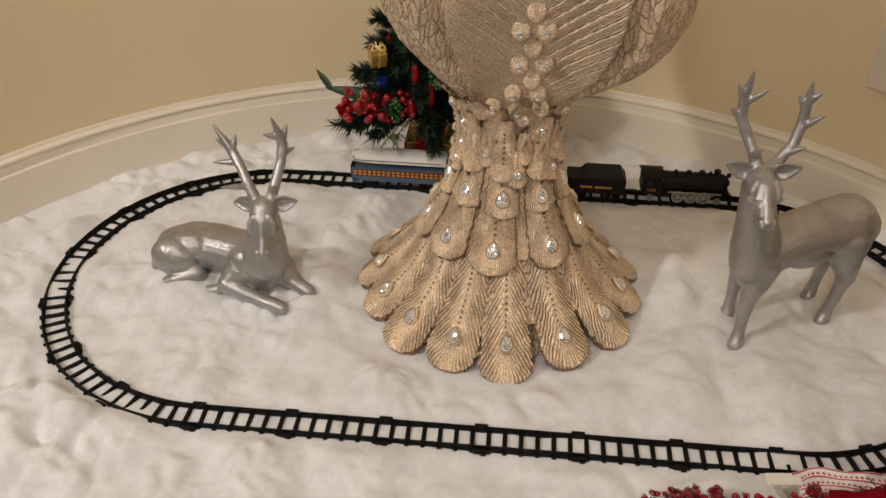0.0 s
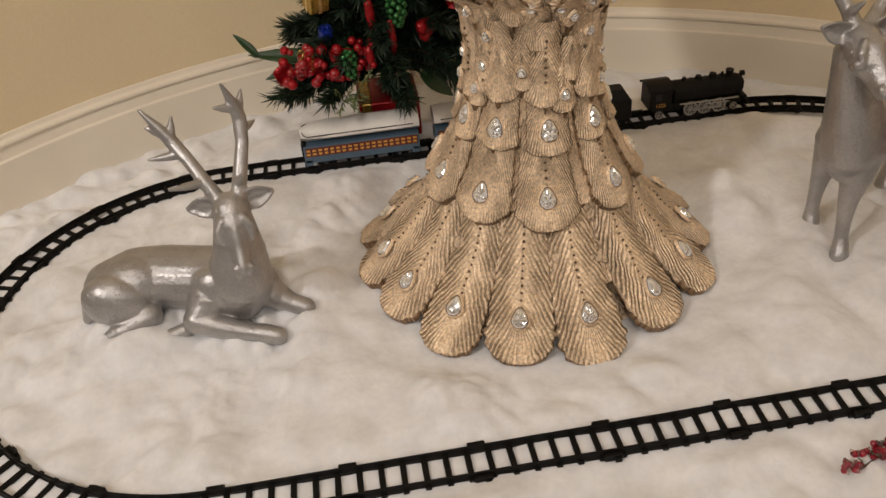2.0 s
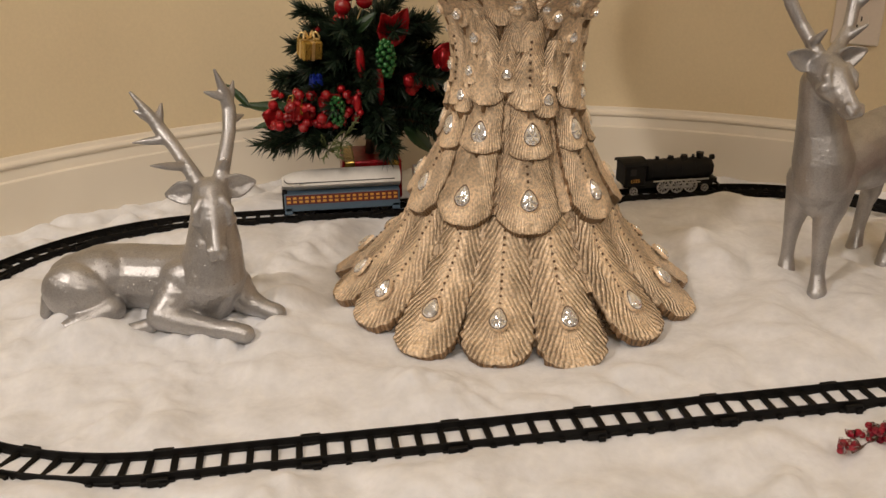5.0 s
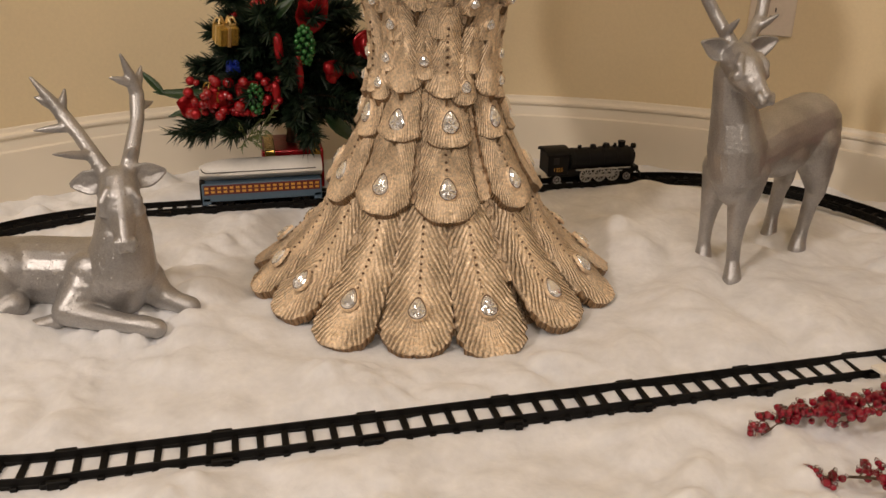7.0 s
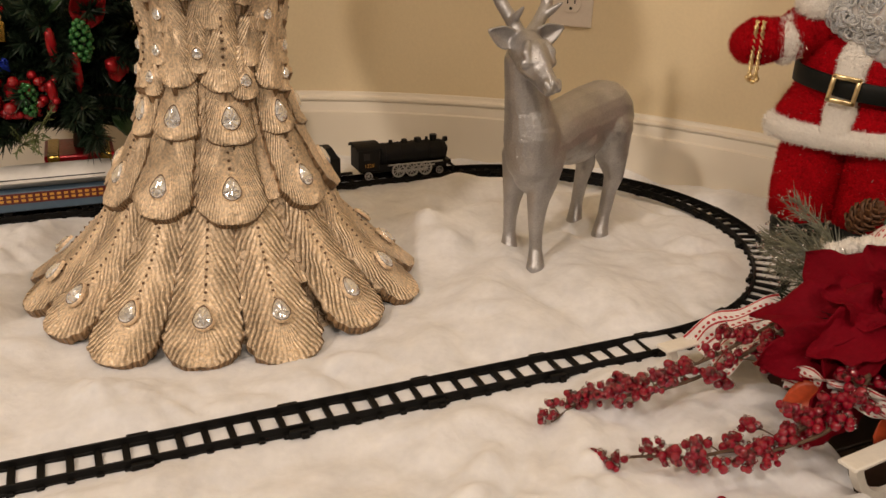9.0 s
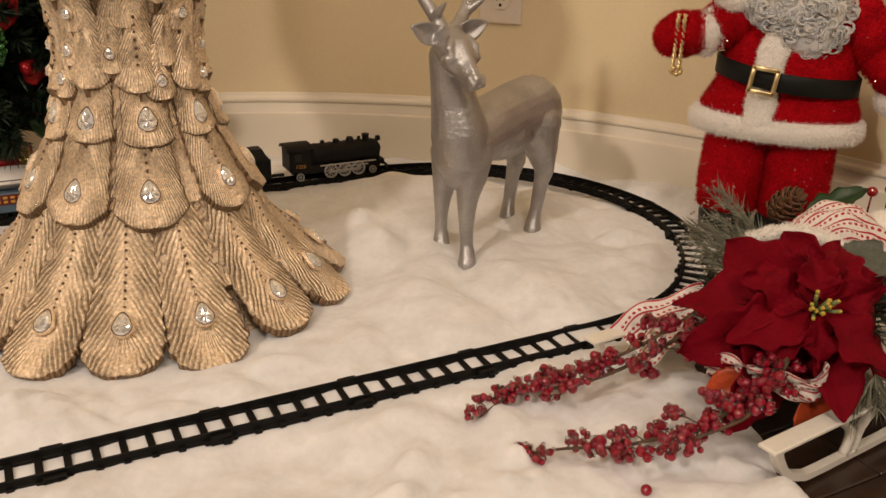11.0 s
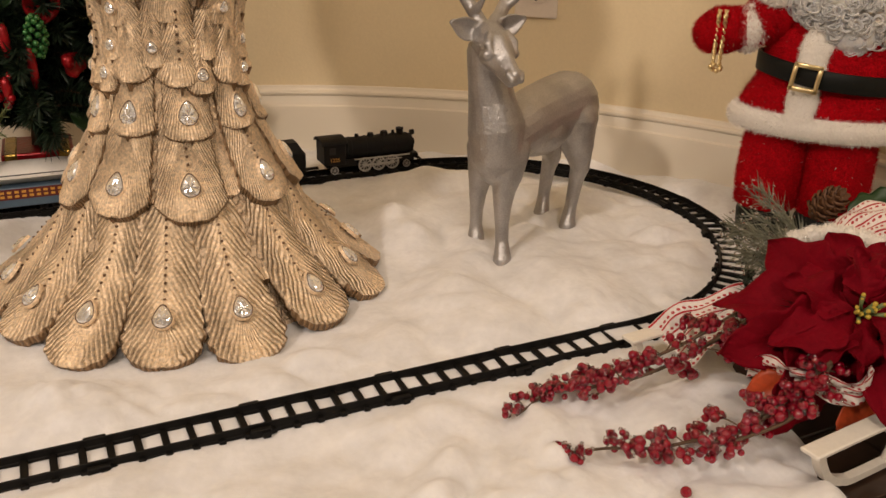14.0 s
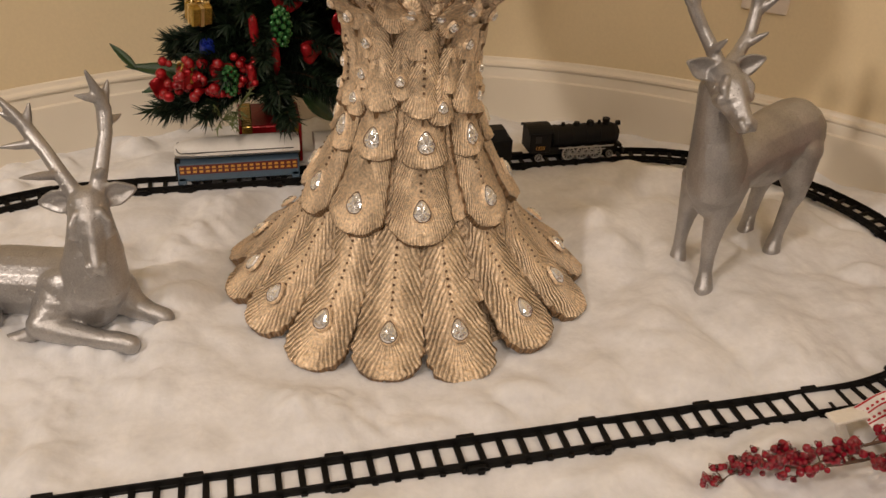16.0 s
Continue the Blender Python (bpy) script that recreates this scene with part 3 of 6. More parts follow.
        if i % 2:
            gem(sh, a - 6, 0.362, 0.0058, 0.0080, 1.2)
    for i, a in enumerate(half_way):
        feather(sh, a - 2, 0.418, (0.372, 0.378)[i % 2], 0.0210, -0.001, 0.0023, 14, 60, False, 0, 0.0030, 0.003, True)
        if i % 3 != 1:
            gem(sh, a - 2, 0.388, 0.0056, 0.0068, 1.1)
    # small scales with stones down the middle of the breast
    for z, x, big in ((0.402, -0.030, 1), (0.398, 0.004, 1), (0.404, 0.034, 1), (0.428, -0.014, 1), (0.430, 0.018, 1), (0.452, 0.002, 0), (0.476, -0.016, 1), (0.480, 0.016, 1), (0.505, 0.0, 0), (0.530, -0.017, 1), (0.533, 0.015, 1), (0.560, 0.0, 0)):
        k = min(1.0, max(0.0, (z - 0.385) / 0.09))
        y = -breast_r(z) * (1 - 0.07 * k) - 0.001
        disc, n1 = [], 18
        x += 0.024 * min(1.0, k * 1.4)
        for h, f in ((-0.004, 1.06), (0.0025, 1.0), (0.0042, 0.75), (0.0040, 0.5), (0.0044, 0.001)):
            disc.append([(x + 0.0115 * f * math.sin(2 * PI * q / n1), y - 0.6 * h - 0.10 * 0.016 * f * math.cos(2 * PI * q / n1), z + 0.0145 * f * math.cos(2 * PI * q / n1)) for q in range(n1 + 1)])
        # the scale's outer ring gets the painted edge shade too
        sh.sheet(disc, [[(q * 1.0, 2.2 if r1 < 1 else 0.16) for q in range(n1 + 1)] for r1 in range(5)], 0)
        if big:
            dome = []
            for h, f in ((0.002, 1.0), (0.0052, 0.9), (0.0082, 0.5), (0.0088, 0.001)):
                dome.append([(x + 0.0058 * f * math.sin(2 * PI * q / n1), y - h, z - 0.003 + 0.0058 * f * math.cos(2 * PI * q / n1)) for q in range(n1 + 1)])
            sh.sheet(dome, [[(0.0, 0.0)] * (n1 + 1)] * 4, 1)
    me = sh.mesh("peacock_statue", [M_GOLD, M_GEM, M_GOLDBODY, M_WASH])
    ob = tagged(new("peacock_statue", me), "tall gold resin peacock statue with jewelled feathers", "statue")
    ob.matrix_world = Matrix.Translation((SX, SY, 0.0))
    return ob


def feather_paint(name, base, dark, uvbarbs):
    """Gold paint: a brown wash in the barbs' grooves, crevice shade painted on vane edges."""
    m = material(name, base, 0.34 if uvbarbs else 0.46, 0.16 if uvbarbs else 0.10, stain=0.18, stain_scale=22, grain=0.38, grain_scale=330, bump=0.75, bump_scale=330)
    nt = m.node_tree
    p = nt.nodes["Principled BSDF"]
    old = p.inputs["Base Color"].links[0].from_socket
    if uvbarbs:
        uv = nt.nodes.new("ShaderNodeUVMap")
        uv.uv_map = "feather"
        sep = nt.nodes.new("ShaderNodeSeparateXYZ")
        nt.links.new(uv.outputs[0], sep.inputs[0])
        tc = nt.nodes.new("ShaderNodeTexCoord")
        jit = nt.nodes.new("ShaderNodeTexNoise")
        jit.inputs["Scale"].default_value, jit.inputs["Detail"].default_value = 140, 3
        nt.links.new(tc.outputs["Object"], jit.inputs["Vector"])
        add = nt.nodes.new("ShaderNodeMath")
        add.operation = "MULTIPLY_ADD"
        add.inputs[1].default_value = 0.32
        nt.links.new(jit.outputs["Fac"], add.inputs[0])
        nt.links.new(sep.outputs[0], add.inputs[2])
        s = nt.nodes.new("ShaderNodeMath")
        s.operation = "MULTIPLY"
        s.inputs[1].default_value = PI
        nt.links.new(add.outputs[0], s.inputs[0])
        wave = nt.nodes.new("ShaderNodeMath")
        wave.operation = "SINE"
        nt.links.new(s.outputs[0], wave.inputs[0])
        # rounded ridges with narrow grooves between
        fold = nt.nodes.new("ShaderNodeMath")
        fold.operation = "ABSOLUTE"
        nt.links.new(wave.outputs[0], fold.inputs[0])
        w = nt.nodes.new("ShaderNodeMath")
        w.operation = "MULTIPLY_ADD"
        w.inputs[1].default_value, w.inputs[2].default_value = 2.0, -1.0
        nt.links.new(fold.outputs[0], w.inputs[0])
        side = nt.nodes.new("ShaderNodeMath")
        side.operation = "ABSOLUTE"
        nt.links.new(sep.outputs[1], side.inputs[0])
        near = nt.nodes.new("ShaderNodeMapRange")
        near.inputs[1].default_value, near.inputs[2].default_value, near.inputs[3].default_value, near.inputs[4].default_value = 0.18, 0.70, 0.18, 1.0
        nt.links.new(side.outputs[0], near.inputs[0])
        worn = nt.nodes.new("ShaderNodeTexNoise")
        worn.inputs["Scale"].default_value, worn.inputs["Detail"].default_value = 34, 3
        nt.links.new(tc.outputs["Object"], worn.inputs["Vector"])
        less = nt.nodes.new("ShaderNodeMapRange")
        less.inputs[1].default_value, less.inputs[2].default_value, less.inputs[3].default_value, less.inputs[4].default_value = 0.36, 0.58, 0.40, 1.0
        nt.links.new(worn.outputs["Fac"], less.inputs[0])
        both = nt.nodes.new("ShaderNodeMath")
        both.operation = "MULTIPLY"
        nt.links.new(near.outputs[0], both.inputs[0])
        nt.links.new(less.outputs[0], both.inputs[1])
        fade = nt.nodes.new("ShaderNodeMath")
        fade.operation = "MULTIPLY"
        nt.links.new(w.outputs[0], fade.inputs[0])
        nt.links.new(both.outputs[0], fade.inputs[1])
        fac = fade.outputs[0]
    else:
        tc = nt.nodes.new("ShaderNodeTexCoord")
        mp = nt.nodes.new("ShaderNodeMapping")
        mp.inputs["Scale"].default_value = (1, 1, 0.32)
        nt.links.new(tc.outputs["Object"], mp.inputs[0])
        # crackled, bark-like furrows
        warp = nt.nodes.new("ShaderNodeTexNoise")
        warp.inputs["Scale"].default_value, warp.inputs["Detail"].default_value = 60, 3
        nt.links.new(mp.outputs[0], warp.inputs["Vector"])
        bend = nt.nodes.new("ShaderNodeVectorMath")
        bend.operation = "MULTIPLY_ADD"
        bend.inputs[1].default_value = (0.010, 0.010, 0.010)
        nt.links.new(warp.outputs["Color"], bend.inputs[0])
        nt.links.new(mp.outputs[0], bend.inputs[2])
        vo = nt.nodes.new("ShaderNodeTexVoronoi")
        vo.feature = "DISTANCE_TO_EDGE"
        vo.inputs["Scale"].default_value = 125
        nt.links.new(bend.outputs[0], vo.inputs["Vector"])
        mr = nt.nodes.new("ShaderNodeMapRange")
        mr.inputs[1].default_value, mr.inputs[2].default_value, mr.inputs[3].default_value, mr.inputs[4].default_value = 0.0, 0.11, -1, 1
        nt.links.new(vo.outputs["Distance"], mr.inputs[0])
        uv = nt.nodes.new("ShaderNodeUVMap")
        uv.uv_map = "feather"
        sep = nt.nodes.new("ShaderNodeSeparateXYZ")
        nt.links.new(uv.outputs[0], sep.inputs[0])
        turn = nt.nodes.new("ShaderNodeMath")
        turn.operation = "MULTIPLY"
        turn.inputs[1].default_value = PI
        nt.links.new(sep.outputs[0], turn.inputs[0])
        wave = nt.nodes.new("ShaderNodeMath")
        wave.operation = "SINE"
        nt.links.new(turn.outputs[0], wave.inputs[0])
        fold = nt.nodes.new("ShaderNodeMath")
        fold.operation = "ABSOLUTE"
        nt.links.new(wave.outputs[0], fold.inputs[0])
        blend = nt.nodes.new("ShaderNodeMix")
        nt.links.new(sep.outputs[1], blend.inputs["Factor"])
        nt.links.new(mr.outputs[0], blend.inputs["A"])
        nt.links.new(fold.outputs[0], blend.inputs["B"])
        fac = blend.outputs["Result"]
    rng = nt.nodes.new("ShaderNodeMapRange")
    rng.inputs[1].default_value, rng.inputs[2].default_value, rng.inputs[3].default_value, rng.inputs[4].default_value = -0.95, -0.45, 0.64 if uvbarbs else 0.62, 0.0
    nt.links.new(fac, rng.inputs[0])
    wash_and_shade = rng.outputs[0]
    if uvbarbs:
        # shade between overlapping vanes, put into the colour past their edges
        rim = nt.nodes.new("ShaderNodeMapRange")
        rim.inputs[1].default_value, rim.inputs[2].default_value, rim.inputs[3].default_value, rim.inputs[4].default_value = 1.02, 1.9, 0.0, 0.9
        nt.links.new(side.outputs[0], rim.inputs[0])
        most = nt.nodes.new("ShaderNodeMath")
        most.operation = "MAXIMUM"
        nt.links.new(wash_and_shade, most.inputs[0])
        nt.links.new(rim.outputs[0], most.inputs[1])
        wash_and_shade = most.outputs[0]
    mix = nt.nodes.new("ShaderNodeMix")
    mix.data_type = "RGBA"
    nt.links.new(wash_and_shade, mix.inputs["Factor"])
    nt.links.new(old, mix.inputs["A"])
    mix.inputs["B"].default_value = (*dark, 1)
    nt.links.new(mix.outputs["Result"], p.inputs["Base Color"])
    b = nt.nodes.new("ShaderNodeBump")
    b.inputs["Strength"].default_value, b.inputs["Distance"].default_value = (1.0 if uvbarbs else 0.7), 0.0030
    nt.links.new(fac, b.inputs["Height"])
    nt.links.new(p.inputs["Normal"].links[0].from_socket, b.inputs["Normal"])
    nt.links.new(b.outputs[0], p.inputs["Normal"])
    return m


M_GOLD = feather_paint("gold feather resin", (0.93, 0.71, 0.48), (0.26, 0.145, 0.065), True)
M_GOLDBODY = feather_paint("gold body resin", (0.74, 0.56, 0.385), (0.22, 0.125, 0.065), False)
M_WASH = material("dark brown wash", (0.14, 0.075, 0.035), 0.6, stain=0.3, grain=0.3)
build_statue()


# ---- reindeer ----
glitter(M_SILVER, 1300, 0.12)


def ear(bm, base, tip, wide, face):
    """A cupped leaf-shaped ear."""
    base, tip, face = Vector(base), Vector(tip), Vector(face).normalized()
    d = tip - base
    side = d.cross(face).normalized()
    nrm = side.cross(d).normalized()
    for k in range(13):
        v = k / 12
        w = wide * math.sin(PI * (0.12 + 0.86 * v) ** 0.9) + 0.0012
        for u in (-1, -0.8, -0.6, -0.4, -0.2, 0, 0.2, 0.4, 0.6, 0.8, 1):
            add_ball(bm, 0.0021, Matrix.Translation(base + d * v + side * u * w * 0.9 + nrm * (0.0075 * u * u * (1 - 0.6 * v) - 0.003)), 8, 6)


def deer_head(bm, crown, nose, up, big=1.0):
    """Skull, brows, eyes, muzzle and jaw between a crown and a nose."""
    c, n, up = Vector(crown), Vector(nose), Vector(up).normalized()
    d = n - c
    f = d.normalized()
    side = f.cross(up).normalized()
    upn = side.cross(f).normalized()

    def at(a, b=0.0, h=0.0):
        return tuple(c + d * a + side * b + upn * h)

    limb(bm, [(*at(0.0), 0.0195 * big), (*at(0.22, 0, 0.001), 0.0195 * big), (*at(0.42, 0, -0.001), 0.0165 * big), (*at(0.62, 0, -0.002), 0.0120 * big), (*at(0.90, 0, -0.003), 0.0098 * big)])
    limb(bm, [(*at(0.10, 0, -0.012), 0.014 * big), (*at(0.55, 0, -0.011), 0.0095 * big), (*at(0.90, 0, -0.011), 0.0062 * big)])
    limb(bm, [(*at(0.30, 0, 0.0125 * big), 0.0075 * big), (*at(0.62, 0, 0.0065 * big), 0.0062 * big), (*at(0.93, 0, 0.002), 0.0066 * big)], 12)
    for s in (-1, 1):
        # brow ridge, eyeball under it, cheek, nostril, lip
        limb(bm, [(*at(0.20, s * 0.0105 * big, 0.0155 * big), 0.0048 * big), (*at(0.34, s * 0.0165 * big, 0.0115 * big), 0.0048 * big), (*at(0.50, s * 0.0150 * big, 0.0045 * big), 0.0032 * big)], 10)
        add_ball(bm, 0.0060 * big, Matrix.Translation(at(0.43, s * 0.0172 * big, 0.0020)), 12, 9)
        limb(bm, [(*at(0.36, s * 0.0145 * big, -0.0065), 0.0072 * big), (*at(0.62, s * 0.0095, -0.006), 0.0045 * big)], 10)
        limb(bm, [(*at(0.92, s * 0.0082, 0.002), 0.0050), (*at(1.02, s * 0.0058, -0.001), 0.0044)], 10)
        limb(bm, [(*at(0.75, s * 0.0078, -0.009), 0.0042), (*at(0.96, s * 0.0045, -0.009), 0.0036)], 10)


def build_standing_deer():
    bm = bmesh.new()
    # barrel, rump and tail
    limb(bm, [(0.326, 1.070, 0.190, 0.039), (0.360, 1.086, 0.199, 0.040), (0.400, 1.103, 0.206, 0.0405), (0.435, 1.117, 0.211, 0.0425), (0.462, 1.128, 0.212, 0.0445)])
    limb(bm, [(0.478, 1.134, 0.205, 0.036), (0.494, 1.139, 0.186, 0.020), (0.503, 1.142, 0.166, 0.009)])
    blob(bm, (0.400, 1.100, 0.188), (0.055, 0.040, 0.034), (0, -8, 22))
    # chest and neck
    limb(bm, [(0.322, 1.062, 0.156, 0.027), (0.317, 1.060, 0.178, 0.0345), (0.316, 1.063, 0.205, 0.0365), (0.311, 1.068, 0.238, 0.0305), (0.305, 1.070, 0.270, 0.0258), (0.299, 1.070, 0.300, 0.0228)])
    blob(bm, (0.338, 1.050, 0.185), (0.026, 0.016, 0.036), (0, 15, 22))
    blob(bm, (0.322, 1.098, 0.185), (0.026, 0.016, 0.036), (0, 15, 22))
    blob(bm, (0.462, 1.100, 0.195), (0.034, 0.018, 0.040), (0, -10, 20))
    deer_head(bm, (0.297, 1.060, 0.318), (0.3015, 0.997, 0.2815), (0, 0, 1), 1.10)
    ear(bm, (0.283, 1.066, 0.324), (0.248, 1.060, 0.3385), 0.0125, (-0.2, -1, 0.1))
    ear(bm, (0.311, 1.066, 0.325), (0.346, 1.060, 0.340), 0.0125, (0.25, -1, 0.1))
    # legs
    limb(bm, [(0.334, 1.056, 0.180, 0.026), (0.328, 1.050, 0.150, 0.0205), (0.322, 1.046, 0.128, 0.0150), (0.320, 1.044, 0.108, 0.0118), (0.319, 1.041, 0.082, 0.0090), (0.318, 1.037, 0.062, 0.0086), (0.317, 1.033, 0.051, 0.0105), (0.315, 1.028, 0.040, 0.0122), (0.314, 1.026, 0.032, 0.0122)])
    limb(bm, [(0.320, 1.094, 0.172, 0.026), (0.317, 1.100, 0.135, 0.0170), (0.316, 1.104, 0.108, 0.0118), (0.316, 1.106, 0.082, 0.0090), (0.316, 1.106, 0.062, 0.0086), (0.316, 1.104, 0.051, 0.0105), (0.314, 1.100, 0.040, 0.0122), (0.313, 1.098, 0.032, 0.0122)])
    limb(bm, [(0.462, 1.108, 0.196, 0.034), (0.468, 1.103, 0.160, 0.0235), (0.480, 1.108, 0.126, 0.0140), (0.478, 1.112, 0.104, 0.0105), (0.472, 1.111, 0.066, 0.0088), (0.468, 1.109, 0.050, 0.0105), (0.465, 1.105, 0.039, 0.0122), (0.464, 1.103, 0.031, 0.0122)])
    limb(bm, [(0.448, 1.146, 0.194, 0.031), (0.454, 1.154, 0.158, 0.0220), (0.468, 1.164, 0.126, 0.0138), (0.466, 1.168, 0.104, 0.0105), (0.462, 1.168, 0.066, 0.0088), (0.459, 1.165, 0.050, 0.0105), (0.456, 1.161, 0.039, 0.0122), (0.455, 1.159, 0.031, 0.0122)])
    # antlers with their tines
    limb(bm, [(0.291, 1.066, 0.330, 0.0100), (0.284, 1.076, 0.348, 0.0085), (0.273, 1.088, 0.369, 0.0078), (0.262, 1.096, 0.391, 0.0080), (0.260, 1.099, 0.420, 0.0072), (0.262, 1.098, 0.440, 0.0052), (0.264, 1.096, 0.460, 0.0022)], 12)
    for a, b in (((0.262, 1.096, 0.390), (0.245, 1.093, 0.4055)), ((0.260, 1.099, 0.418), (0.248, 1.096, 0.4395)), ((0.262, 1.098, 0.414), (0.285, 1.085, 0.4395)), ((0.282, 1.074, 0.345), (0.287, 1.055, 0.365))):
        limb(bm, [(*a, 0.0062), (*Vector(a).lerp(Vector(b), 0.55), 0.0048), (*b, 0.0020)], 10)
    limb(bm, [(0.306, 1.066, 0.331, 0.0100), (0.320, 1.076, 0.343, 0.0085), (0.336, 1.086, 0.362, 0.0078), (0.343, 1.094, 0.390, 0.0080), (0.343, 1.098, 0.416, 0.0072), (0.343, 1.097, 0.432, 0.0052), (0.3425, 1.096, 0.4485, 0.0022)], 12)
    for a, b in (((0.328, 1.080, 0.350), (0.346, 1.066, 0.368)), ((0.343, 1.093, 0.384), (0.363, 1.079, 0.409)), ((0.343, 1.097, 0.410), (0.329, 1.098, 0.4285)), ((0.343, 1.097, 0.420), (0.355, 1.089, 0.4365))):
        limb(bm, [(*a, 0.0062), (*Vector(a).lerp(Vector(b), 0.55), 0.0048), (*b, 0.0020)], 10)
    me = fused("standing_reindeer", bm, 0.0015, 7, [M_SILVER])
    tagged(new("standing_reindeer", me), "silver glitter reindeer figurine standing on the cotton snow", "reindeer figurine")


def build_lying_deer():
    bm = bmesh.new()
    limb(bm, [(-0.590, 1.124, 0.083, 0.037), (-0.560, 1.130, 0.087, 0.0405), (-0.525, 1.129, 0.086, 0.0400), (-0.480, 1.116, 0.086, 0.0400), (-0.440, 1.100, 0.090, 0.0400)])
    # haunch, hip, shoulder
    blob(bm, (-0.584, 1.094, 0.084), (0.042, 0.026, 0.036), (0, 26, -6))
    blob(bm, (-0.562, 1.118, 0.094), (0.044, 0.034, 0.034))
    blob(bm, (-0.462, 1.082, 0.086), (0.034, 0.022, 0.036), (0, -20, -20))
    limb(bm, [(-0.620, 1.112, 0.072, 0.012), (-0.628, 1.106, 0.056, 0.0065)])
    # neck and head
    limb(bm, [(-0.440, 1.094, 0.072, 0.036), (-0.432, 1.090, 0.096, 0.0400), (-0.426, 1.090, 0.135, 0.0320), (-0.425, 1.094, 0.168, 0.0250), (-0.424, 1.094, 0.188, 0.0215)])
    deer_head(bm, (-0.423, 1.088, 0.196), (-0.417, 1.036, 0.1425), (0, 0, 1), 1.10)
    ear(bm, (-0.437, 1.094, 0.201), (-0.474, 1.104, 0.194), 0.0130, (0, -1, 0.1))
    ear(bm, (-0.410, 1.094, 0.202), (-0.374, 1.102, 0.205), 0.0130, (0, -1, 0.1))
    # folded legs
    limb(bm, [(-0.470, 1.084, 0.080, 0.028), (-0.490, 1.064, 0.062, 0.0175), (-0.462, 1.052, 0.056, 0.0140), (-0.430, 1.042, 0.051, 0.0110), (-0.412, 1.037, 0.049, 0.0118), (-0.396, 1.032, 0.046, 0.0112)])
    limb(bm, [(-0.412, 1.096, 0.078, 0.026), (-0.394, 1.090, 0.060, 0.0165), (-0.377, 1.082, 0.053, 0.0120), (-0.361, 1.075, 0.048, 0.0120)])
    limb(bm, [(-0.548, 1.082, 0.066, 0.016), (-0.580, 1.070, 0.058, 0.0130), (-0.604, 1.068, 0.050, 0.0100)])
    limb(bm, [(-0.606, 1.068, 0.049, 0.0100), (-0.566, 1.058, 0.046, 0.0085), (-0.530, 1.058, 0.048, 0.0082), (-0.505, 1.066, 0.049, 0.0095)])
    # antlers
    limb(bm, [(-0.434, 1.094, 0.206, 0.0095), (-0.446, 1.104, 0.225, 0.0085), (-0.462, 1.124, 0.246, 0.0078), (-0.477, 1.140, 0.262, 0.0085), (-0.490, 1.145, 0.282, 0.0062), (-0.506, 1.149, 0.304, 0.0020)], 12)
    for a, b in (((-0.479, 1.141, 0.266), (-0.474, 1.153, 0.289)), ((-0.484, 1.143, 0.272), (-0.504, 1.146, 0.283)), ((-0.468, 1.131, 0.252), (-0.507, 1.130, 0.250)), ((-0.447, 1.105, 0.226), (-0.482, 1.080, 0.2365))):
        limb(bm, [(*a, 0.0062), (*Vector(a).lerp(Vector(b), 0.55), 0.0048), (*b, 0.0018)], 10)
    limb(bm, [(-0.413, 1.094, 0.207, 0.0095), (-0.406, 1.108, 0.232, 0.0085), (-0.399, 1.128, 0.260, 0.0078), (-0.398, 1.140, 0.284, 0.0085), (-0.402, 1.139, 0.304, 0.0062), (-0.4095, 1.137, 0.328, 0.0020)], 12)
    for a, b in (((-0.398, 1.141, 0.288), (-0.391, 1.151, 0.312)), ((-0.401, 1.139, 0.296), (-0.422, 1.127, 0.3055)), ((-0.399, 1.134, 0.270), (-0.383, 1.152, 0.272)), ((-0.409, 1.102, 0.222), (-0.402, 1.086, 0.238))):
        limb(bm, [(*a, 0.0062), (*Vector(a).lerp(Vector(b), 0.55), 0.0048), (*b, 0.0018)], 10)
    me = fused("lying_reindeer", bm, 0.0015, 6, [M_SILVER])
    tagged(new("lying_reindeer", me), "silver glitter reindeer figurine lying on the cotton snow", "reindeer figurine")


build_standing_deer()
build_lying_deer()


# ---- toy train ----


def wheel(parent, x, y, r, spokes, tone):
    """A wheel on its axle's end, with rim, hub and spokes."""
    bm = bmesh.new()
    turn = Matrix.Rotation(PI / 2, 4, "X")
    n = 20
    s = 1 if y > 0 else -1
    rings = []
    for rr, d in ((r, -0.0018), (r, 0.0018), (r * 0.82, 0.0018), (r * 0.82, -0.0018)):
        rings.append([bm.verts.new((rr * math.cos(2 * PI * k / n), d, rr * math.sin(2 * PI * k / n))) for k in range(n)])
    for a, b in zip(rings, rings[1:] + rings[:1]):
        for k in range(n):
            bm.faces.new((a[k], a[(k + 1) % n], b[(k + 1) % n], b[k]))
    add_cyl(bm, r * 0.28, r * 0.22, 0.004, turn, 10)
    for k in range(spokes):
        a = 2 * PI * k / spokes
        add_box(bm, (r * 0.75, 0.0016, r * 0.11), Matrix.Rotation(a, 4, "Y") @ Matrix.Translation((r * 0.5, 0, 0)))
    bmesh.ops.recalc_face_normals(bm, faces=bm.faces)
    ob = part("wheel", bm, tone, parent)
    ob.location = (x, y, r + 0.0002)
    bm = bmesh.new()
    add_cyl(bm, r * 0.8, r * 0.8, 0.0012, turn, 18)
    disc = part("disc", bm, M_BLACK, ob)
    disc.location = (0, -0.0016 * s, 0)
    return ob


def axle_boxes(parent, xs, y, r):
    for x in xs:
        for s in (-1, 1):
            wheel(parent, x, s * y, r, 0, M_BLACK)


